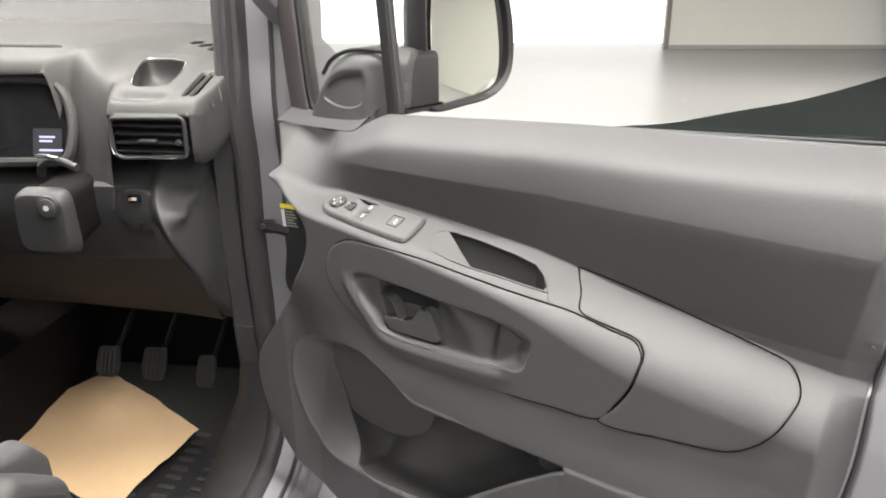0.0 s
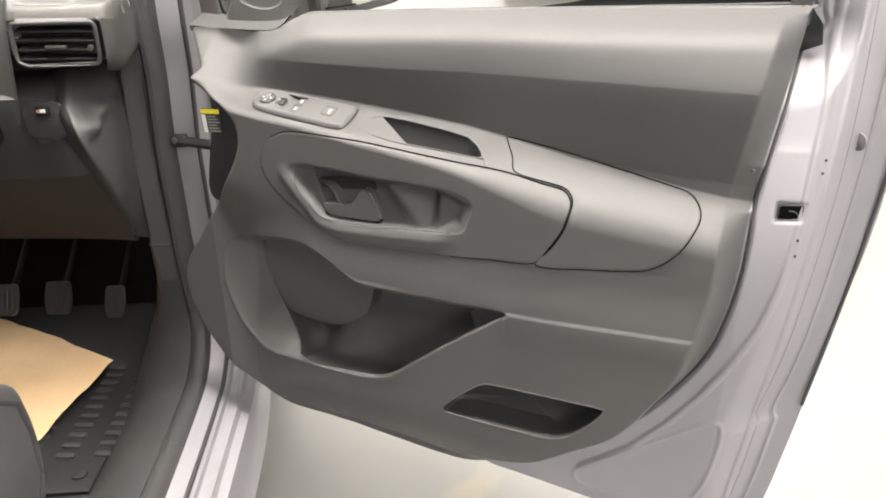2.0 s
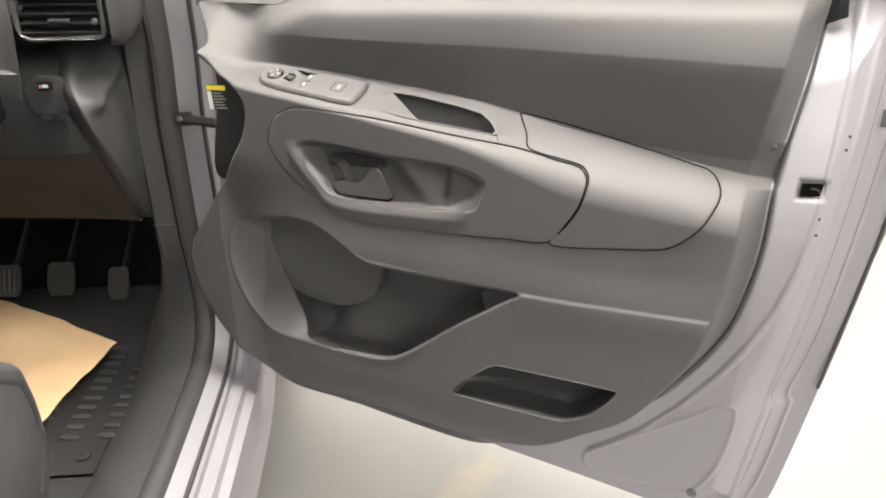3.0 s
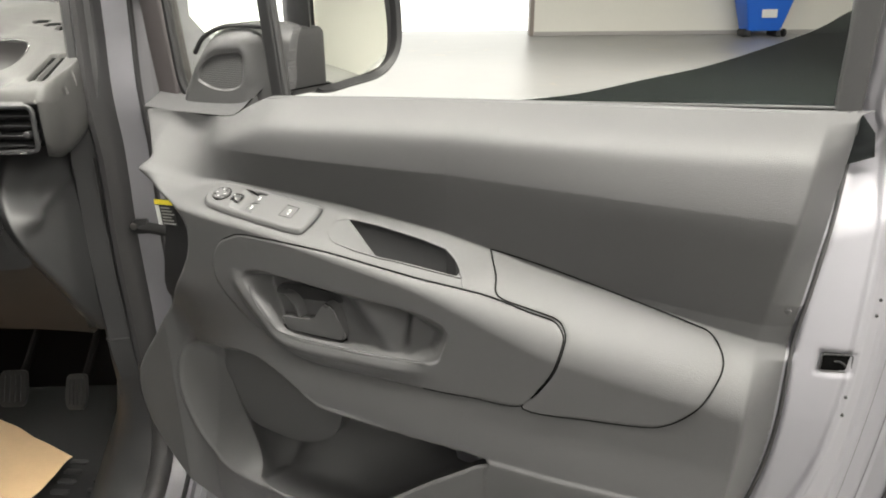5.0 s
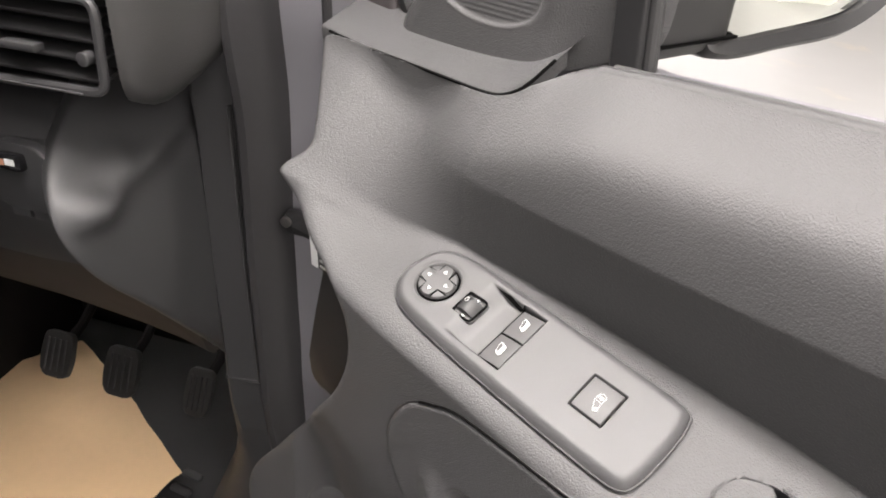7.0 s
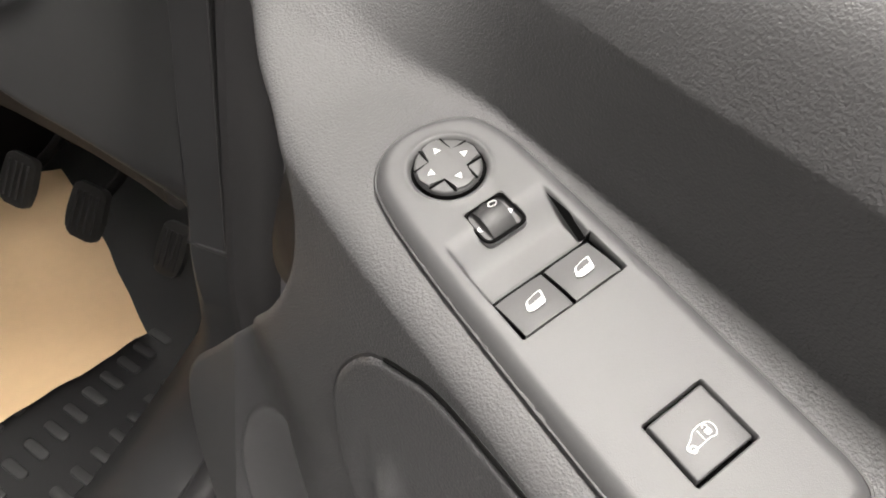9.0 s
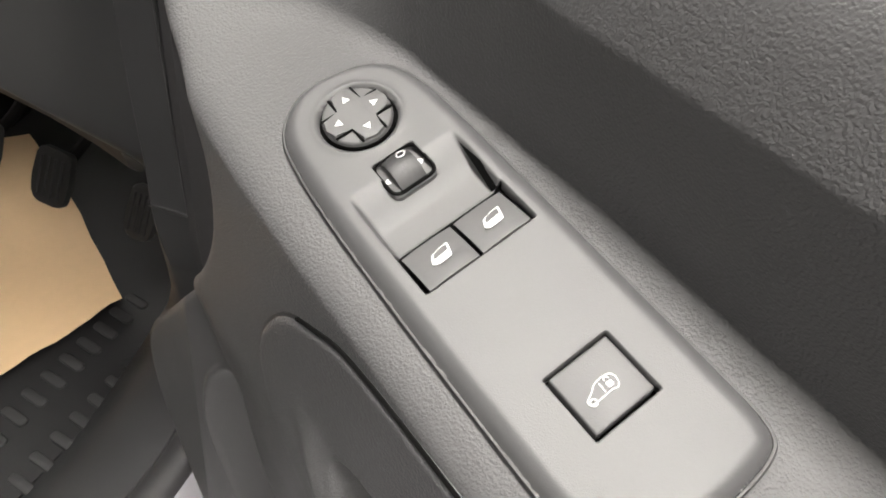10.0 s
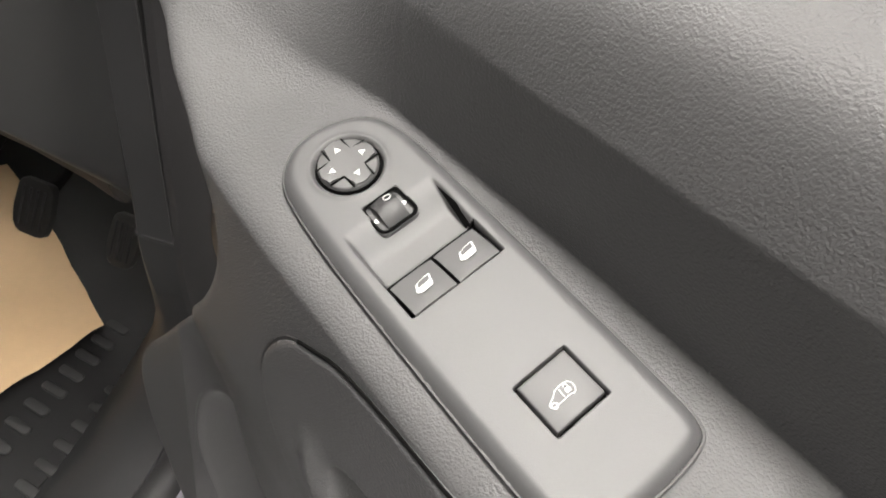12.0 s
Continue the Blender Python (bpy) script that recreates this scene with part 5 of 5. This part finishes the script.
cup_z = [on_dash(-0.115 + (r + 0.115) * 1.12, -0.048 + (f + 0.048) * 1.12).z for r, f in TRAY_CUP]
mid_z = sum(cup_z) / len(cup_z)
rows = [[Vector((-0.115 + (r + 0.115) * k, -0.048 + (f + 0.048) * k, mid_z + (z - mid_z) * k ** 1.5 - dz)) for (r, f), z in zip(TRAY_CUP, cup_z)] for k, dz in ((0.985, 0.004), (0.95, 0.016), (0.86, 0.030), (0.70, 0.037), (0.30, 0.039), (0.02, 0.039))]
part("tray_lining", loft(rows, closed=True), surface("dark_tray_lining", (0.022, 0.021, 0.021), 0.42, vary=0.1), dash, "smooth dark lining of the tray")
for q in (-0.0080, 0.0080):
    part("slot_void", tube([on_dash(-0.012 + q + 0.001 * k / 6, -0.131 + 0.090 * k / 6, 0.0150) for k in range(7)], 0.0068, 10), VOID, dash, "dark demister slot")
for q in range(3):
    sr, sf = -0.1065 + 0.030 * q, 0.1215 - 0.020 * q
    sz = (on_dash(sr, sf - 0.024).z + on_dash(sr, sf + 0.024).z) / 2
    part("slot_void", box(0.021, 0.020, 0.006, pose(sr, sf, sz - 0.0020, math.degrees(math.atan2(on_dash(sr, sf + 0.024).z - on_dash(sr, sf - 0.024).z, 0.048)), 0, 10), 0.002), VOID, dash, "dark demister slot")

# pod body wrapped round the vent
CURVE = [(r, f) for r, f in DASH_RIM if r > -0.0165 and f < 0.11]
rows = []
for drop_, k in ((0.0, -0.0006), (0.006, -0.0006), (0.020, -0.0004), (0.045, 0.001), (0.066, 0.004), (0.080, 0.010), (0.090, 0.020), (0.097, 0.034), (0.101, 0.060)):
    row = []
    for r, f in CURVE:
        inw = (Vector((-0.075, -0.02)) - Vector((r, f))).normalized() * k
        top_z = float(dash_height(np.array([[r]]), np.array([[f]]))[0, 0])
        row.append((r + inw.x, f + inw.y, top_z + 0.001 - drop_ * (1 + 1.1 * (f + 0.172))))
    rows.append(row)
part("pod_side", loft(rows), DASH, dash, "rounded grey end of the pod", angle=60)
VR = rounded([(-0.160, 1.243), (-0.160, 1.312), (-0.010, 1.314), (-0.012, 1.240), (-0.145, 1.236)], 0.012, 4)
VP = Matrix(((1, 0, 0, 0), (0, 0, -1, -0.172), (0, 1, 0, 0), (0, 0, 0, 1)))
vent = part("air_vent", prism([(x, z) for x, z in VR], VP @ pose(0, 0, -0.034), 0.05), BLACK, dash, "black air vent with horizontal slats")
part("vent_frame", tube([VP @ Vector((x, z, 0.0)) for x, z in VR], 0.0042, 8, closed=True), DARK, vent, "grey vent surround")
part("vent_trim", tube([VP @ Vector((x, z, 0.004)) for x, z in ((-0.030, 1.2375), (-0.140, 1.2365), (-0.158, 1.244), (-0.163, 1.262), (-0.163, 1.30))], 0.0013, 6), SILVER, vent, "thin bright vent trim")
for k in range(4):
    zz = 1.250 + 0.0165 * k
    part("vent_slat", box(0.142, 0.022, 0.0034, pose(-0.086, -0.158, zz, 16), 0.0012), BLACK, vent)
part("vent_tab", box(0.036, 0.012, 0.007, pose(-0.086, -0.174, 1.270), 0.002), DARK, vent, "grey vent adjusting tab")
part("vent_knob", cyl(0.006, 0.010, pose(-0.024, -0.174, 1.268, 90), 16, 0.001), DARK, vent)

# display
part("dash_slit", tube(smooth_line([(-0.56, -0.048, 1.430), (-0.45, -0.043, 1.4325), (-0.315, -0.047, 1.4315)]), [0.002] + [0.006] * 15 + [0.002], 8, flat=0.4), BLACK, dash, "dark demister slit")
part("cluster_glass", prism(rounded([(-0.62, 1.215), (-0.62, 1.372), (-0.32, 1.374), (-0.286, 1.345), (-0.272, 1.290), (-0.280, 1.225)], 0.03, 5), Matrix(((1, 0, 0, 0), (0, 0.30, -0.954, -0.150 - 0.30 * 1.22), (0, 0.954, 0.30, 1.22 - 0.954 * 1.22), (0, 0, 0, 1))), 0.01, 0.002), GLOSS, dash, "dark instrument display")
part("cluster_surround", tube([(x, -0.152 + 0.30 * (z - 1.22), 1.22 + 0.954 * (z - 1.22)) for x, z in rounded([(-0.62, 1.210), (-0.62, 1.380), (-0.315, 1.382), (-0.278, 1.350), (-0.262, 1.290), (-0.272, 1.220)], 0.03, 5)], 0.010, 8, closed=True), DASH, dash)
CLP = Matrix(((1, 0, 0, 0), (0, 0.30, -0.954, -0.1515 - 0.30 * 1.22), (0, 0.954, 0.30, 1.22 - 0.954 * 1.22), (0, 0, 0, 1)))
screen = part("display_field", prism([(-0.352, 1.232), (-0.290, 1.232), (-0.290, 1.285), (-0.352, 1.285)], CLP, 0.001), LCD_DIM, dash, "dim violet display field")
for zz, w in ((1.266, 0.034), (1.258, 0.028), (1.240, 0.050)):
    part("display_bar", prism([(-0.338, zz), (-0.338 + w, zz), (-0.338 + w, zz + 0.004), (-0.338, zz + 0.004)], CLP @ pose(0, 0, 0.0006), 0.0003), LCD, screen, "pale glowing text bar")
# lower dash
rows = []
for k in range(20):
    r = -1.40 + 1.335 * k / 19
    end = float(sst(-0.16, -0.03, r))
    rows.append([(r, -0.06 + 0.03 * end, 1.262), (r, -0.030 + 0.06 * end, 1.235), (r, -0.040 + 0.05 * end, 1.205), (r, -0.125 + 0.10 * end, 1.188 - 0.03 * end), (r, -0.150 + 0.10 * end, 1.170 - 0.03 * end),
                 (r, -0.152 + 0.10 * end, 1.120), (r, -0.135 + 0.10 * end, 1.075), (r, -0.120 + 0.09 * end, 1.030), (r, -0.100 + 0.07 * end, 0.995)])
part("lower_fascia", loft(rows), DARK, dash, "dark grey lower fascia")
rows = [[(r, -0.102 + e * 0.6, 1.000), (r, -0.078 + e * 0.6, 0.955), (r, -0.010 + e * 0.2, 0.875), (r, 0.052 - e, 0.806), (r, 0.066 - e, 0.7905), (r, 0.080 - e, 0.789), (r, 0.25, 0.86)] for r, e in ((-1.35, -0.03), (-0.9, -0.03), (-0.5, -0.015), (-0.33, 0.0), (-0.22, 0.010), (-0.14, 0.022), (-0.088, 0.034))]
part("knee_panel", loft(rows), BROWN, dash, "brownish fibre panel under the fascia")
# knee bolster beside the pillar: a side-facing moulding with a ridge running down to its tip
rows = []
for z, r0, f0, swell in ((1.240, -0.118, -0.040, 0.000), (1.215, -0.112, -0.080, 0.004), (1.190, -0.104, -0.120, 0.010), (1.165, -0.094, -0.158, 0.016), (1.142, -0.081, -0.184, 0.020), (1.118, -0.070, -0.196, 0.018), (1.092, -0.064, -0.195, 0.010), (1.060, -0.061, -0.180, 0.002), (1.025, -0.061, -0.155, -0.006),
                         (0.980, -0.063, -0.116, -0.006), (0.930, -0.067, -0.074, -0.004), (0.870, -0.073, -0.024, -0.002), (0.825, -0.079, 0.014, 0.0), (0.800, -0.084, 0.034, 0.0)):
    row = [(r0 - 0.075, f0 + 0.085, z), (r0 - 0.034, f0 + 0.028, z), (r0 - 0.010, f0 + 0.005, z), (r0, f0 + 0.004, z)]
    for k in range(1, 7):
        a = k / 6
        ridge = 0.019 * math.exp(-((z - 1.100 - 0.105 * a) / 0.014) ** 2) * (1 - a ** 3)
        row.append((r0 + (-0.034 - r0) * a + 0.2 * swell * math.sin(math.pi * a ** 0.8) + ridge, f0 + (0.022 - f0) * a, z))
    rows.append(row + [(-0.020, 0.060, z)])
rows = [smooth_line(r, 4) for r in rows]
rows = list(zip(*[smooth_line(c, 4) for c in zip(*rows)]))
part("knee_bolster", loft(rows), KNEE, dash, "dark grey knee bolster with a soft ridge", angle=80)
bezel = part("switch_bezel", prism(rounded([(-0.182, 1.095), (-0.184, 1.150), (-0.160, 1.167), (-0.116, 1.167), (-0.099, 1.146), (-0.110, 1.095)], 0.016, 5), Matrix(((1, 0, 0, 0), (0, -0.05, -1, -0.156 + 0.05 * 1.14), (0, 1, -0.05, 0), (0, 0, 0, 1))), 0.012, 0.003), DARK, dash, "dark bezel of the headlamp height switch")
part("level_switch", box(0.026, 0.010, 0.017, pose(-0.143, -0.160, 1.150), 0.003), GLOSS, bezel, "small rocker switch with lit symbol")
part("switch_symbol", box(0.010, 0.001, 0.006, pose(-0.141, -0.1655, 1.151)), WHITE_INK, bezel)
part("switch_glow", box(0.004, 0.001, 0.006, pose(-0.150, -0.1655, 1.150)), AMBER, bezel)
for k in range(2):
    part("blank_cover", box(0.022, 0.006, 0.014, pose(-0.158 + 0.026 * k, -0.148, 1.090), 0.002), DARK, dash, "blank switch cover")

# ---------- steering column ----------
col = thing("steering_column", "grey steering column shroud with start button and stalk", "steering column", at=VAN)
rows = []
for f, w, z0, z1 in ((-0.340, 0.040, 1.112, 1.198), (-0.338, 0.046, 1.104, 1.207), (-0.330, 0.050, 1.098, 1.213), (-0.312, 0.052, 1.092, 1.216)):
    rows.append([(-0.213 + x, f, z) for x, z in rounded([(-w * 1.10, z0), (w, z0), (w * 0.94, z1), (-w * 1.0, z1)], 0.026, 5)])
part("shroud", loft(rows, closed=True, caps=True), DARK, col, "satin dark grey column shroud")
rows = []
for f, w, z0, z1 in ((-0.316, 0.040, 1.094, 1.200), (-0.25, 0.040, 1.080, 1.195), (-0.16, 0.042, 1.080, 1.19), (-0.10, 0.045, 1.08, 1.20)):
    rows.append([(-0.226 - 0.3 * (f + 0.316) + x, f, z) for x, z in rounded([(-w * 1.2, z0), (w, z0), (w, z1), (-w * 1.2, z1)], 0.022, 4)])
# near-black stands for the shade on the column's side
part("column_cover", loft(rows, closed=True, caps=True), SHADE_BLACK, col, "column cover behind the shroud, its shade put in as black")
part("button_ring", cyl(0.0205, 0.008, pose(-0.192, -0.341, 1.188, 90), 32, 0.001), DARK, col)
part("start_button", cyl(0.0165, 0.008, pose(-0.192, -0.344, 1.188, 90), 32, 0.0015), SMOOTH, col, "round engine start button")
part("button_symbol", cyl(0.005, 0.001, pose(-0.192, -0.3485, 1.188, 90), 20), WHITE_INK, col)
part("stalk", tube(smooth_line([(-0.255, -0.26, 1.225), (-0.225, -0.29, 1.250), (-0.190, -0.30, 1.262), (-0.150, -0.305, 1.250)]), [0.008] * 8 + [0.006] * 10 + [0.007] * 7, 10), DARK, col, "dark wiper stalk")
part("stalk_ring", tube(smooth_line([(-0.222, -0.303, 1.268), (-0.200, -0.308, 1.270), (-0.178, -0.312, 1.266)]), 0.0045, 8), SILVER, col, "bright stalk trim")
wheel_m = pose(-0.500, -0.42, 1.185, 66)
sw_ob = thing("steering_wheel", "black steering wheel in front of the display", "steering wheel", at=VAN @ wheel_m)
part("wheel_rim", tube([(0.180 * math.cos(a), 0.175 * math.sin(a), 0) for a in [2 * math.pi * k / 48 for k in range(48)]], 0.015, 12, closed=True), DARK, sw_ob, "black leather rim")
part("wheel_hub", cyl(0.07, 0.05, pose(0, 0, -0.03), 32, 0.015), DARK, sw_ob)
for ang in (0, 180, 270):
    part("wheel_spoke", box(0.12, 0.035, 0.018, pose(0, 0, -0.015, 0, 0, ang) @ pose(0.115, 0, 0), 0.006), DARK, sw_ob)


# ---------- pedals ----------
def pedal(r, f, z, w, h, label):
    p = thing("pedal", label, "pedal", "foot pedals", at=VAN @ pose(r, f, z, -28, 0, 0))
    pad = part("pad", prism(rounded([(-w * 0.42, -h * 0.5), (w * 0.42, -h * 0.5), (w * 0.52, -h * 0.1), (w * 0.46, h * 0.5), (-w * 0.46, h * 0.5), (-w * 0.52, -h * 0.1)], 0.012, 4), Matrix(((1, 0, 0, 0), (0, 0, -1, 0), (0, 1, 0, 0), (0, 0, 0, 1))), 0.012, 0.003), PEDAL, p, "ribbed worn rubber pad")
    for k in range(4):
        part("rib", tube([(-w * 0.30 + w * 0.20 * k, -0.002, -h * 0.36), (-w * 0.28 + w * 0.19 * k, -0.003, h * 0.36)], 0.0022, 6), SEAL, pad)
    part("arm", tube([(0, 0.012, 0.0), (0.004, 0.05, 0.05), (0.008, 0.10, 0.16), (0.01, 0.12, 0.30)], 0.009, 8), SHADE_BLACK, p, "black steel arm")


pedal(-0.483, 0.125, 0.597, 0.062, 0.082, "black ribbed clutch pedal above a paper sheet")
pedal(-0.351, 0.125, 0.598, 0.064, 0.086, "black ribbed brake pedal in the footwell")
pedal(-0.226, 0.160, 0.562, 0.050, 0.086, "narrow black accelerator pedal beside the kick trim")

# ---------- mat, paper, seat ----------
mat_ob = thing("floor_mat", "black rubber floor mat with rows of raised studs", "floor mat", at=VAN)
rows = []
for f in (-0.345, -0.344, -0.2, 0.0, 0.12, 0.2, 0.28, 0.36, 0.42):
    rise = 0.20 * max(0, f - 0.16) ** 1.1
    rows.append([(-0.72, f, 0.363 + rise)] + [(r, f, 0.371 + rise) for r in (-0.719, -0.55, -0.40, -0.28, -0.150)] + [(-0.148, f, 0.363 + rise)])
part("mat_sheet", loft(rows), MAT, mat_ob, "black rubber sheet")
def stud_mesh():
    bm = prism(rounded([(-0.022, -0.008), (0.022, -0.008), (0.022, 0.008), (-0.022, 0.008)], 0.0075, 3), pose(0, 0, 0.0045), 0.006, 0.0022, 2)
    bmesh.ops.recalc_face_normals(bm, faces=bm.faces)
    me = bpy.data.meshes.new("mat_stud")
    bm.to_mesh(me)
    bm.free()
    me.polygons.foreach_set("use_smooth", [True] * len(me.polygons))
    me.materials.append(RUBBER)
    return me


STUD = stud_mesh()
for column, start, count in ((-0.158, -0.226, 11), (-0.243, -0.226, 11), (-0.328, -0.262, 6), (-0.413, -0.262, 4)):
    for i in range(count):
        stud = new("mat_stud", STUD)
        stud.parent = mat_ob
        stud.matrix_local = pose(column, start + 0.0362 * i, 0.3715, 0, 0, -7)
clip = part("mat_clip", cyl(0.017, 0.006, pose(-0.188, -0.291, 0.374), 24, 0.002), MAT, mat_ob, "round black mat fastener")
part("clip_knob", box(0.016, 0.005, 0.006, pose(-0.188, -0.291, 0.379, 0, 0, 30), 0.002), DARK, clip)

A, B, C, D = Vector((-0.236, 0.105, 0.408)), Vector((-0.640, 0.330, 0.425)), Vector((-0.870, 0.040, 0.390)), Vector((-0.325, -0.190, 0.378))
rows = []
for i in range(17):
    row = []
    for j in range(17):
        u, v = i / 16, j / 16
        p = (A * (1 - u) + B * u) * (1 - v) + (D * (1 - u) + C * u) * v
        wob = noise.noise(Vector((u * 2.3, v * 2.1, 0.4))) * 0.010 + noise.noise(Vector((u * 6, v * 6, 3))) * 0.0040 + 0.006 * abs(((u * 1.7 + v * 0.9) % 0.5) - 0.25) + 0.004 * abs(((u * 0.8 - v * 1.6 + 2.1) % 0.62) - 0.31)
        rim = max(abs(u - 0.5), abs(v - 0.5)) * 2
        side = 0.006 * math.sin(3.1 * u + 1) * (v - 0.5) + 0.014 * rim ** 4 * noise.noise(Vector((u * 5, v * 5, 8)))
        row.append(p + Vector((side, 0.010 * math.sin(math.pi * u) * (1 - v) - 0.012 * math.sin(math.pi * u * 1.3) * v, abs(wob) + 0.004)))
    rows.append(row)
bm = loft(rows)
bmesh.ops.subdivide_edges(bm, edges=bm.edges[:], cuts=1, use_grid_fill=True, smooth=0.6)
sheet = part("paper_sheet", bm, PAPER, None, "", angle=60)
sheet.matrix_world = VAN
tagged(sheet, "creased brown kraft paper sheet lying on the floor mat", "paper")

seat = thing("driver_seat", "dark grey driver seat with plastic side cover", "car seat", at=VAN)
rows = []
for f, w, z1 in ((-0.46, 0.20, 0.70), (-0.475, 0.235, 0.78), (-0.52, 0.25, 0.835), (-0.60, 0.255, 0.860), (-0.80, 0.255, 0.84), (-1.02, 0.255, 0.80)):
    rows.append([(-0.43 + x, f, z) for x, z in rounded([(-w, 0.56), (w, 0.56), (w, z1 - 0.01), (w * 0.86, z1), (w * 0.58, z1 - 0.035), (-w * 0.58, z1 - 0.035), (-w * 0.86, z1), (-w, z1 - 0.01)], 0.03, 4)])
part("cushion", loft(rows, closed=True, caps=True), FABRIC, seat, "dark grey fabric cushion")
rows = []
for z, f, w in ((0.76, -0.90, 0.25), (0.95, -0.97, 0.26), (1.20, -1.05, 0.25), (1.40, -1.10, 0.20)):
    rows.append([(-0.43 + x, f + y, z) for x, y in rounded([(-w, -0.08), (w, -0.08), (w, 0.06), (w * 0.6, 0.02), (-w * 0.6, 0.02), (-w, 0.06)], 0.04, 4)])
part("backrest", loft(rows, closed=True, caps=True), FABRIC, seat, "dark grey fabric backrest")
part("headrest", box(0.26, 0.10, 0.20, pose(-0.43, -1.12, 1.54), 0.045, 4), FABRIC, seat)
COVER = [(-0.60, 0.50), (-0.545, 0.575), (-0.528, 0.640), (-0.530, 0.710), (-0.545, 0.788), (-0.640, 0.862), (-0.80, 0.842), (-1.02, 0.74), (-1.02, 0.50)]
rows = []
for r, k in ((-0.180, 1.0), (-0.128, 1.0), (-0.118, 0.994), (-0.109, 0.978), (-0.103, 0.955), (-0.100, 0.925)):
    rows.append([(r, -0.78 + (f + 0.78) * k, 0.66 + (z - 0.66) * k) for f, z in rounded(COVER, 0.014, 3)])
part("side_cover", loft(rows, closed=True, caps=True), SMOOTH, seat, "grey plastic seat side cover")
part("cover_edge", tube([(-0.104, -0.600, 0.565), (-0.103, -0.560, 0.62), (-0.102, -0.556, 0.70), (-0.103, -0.570, 0.765), (-0.104, -0.65, 0.83)], 0.006, 8), DARK, seat, "dark border of the side cover")
part("seat_rail", box(0.40, 0.50, 0.18, pose(-0.43, -0.78, 0.46), 0.02), BLACK, seat)
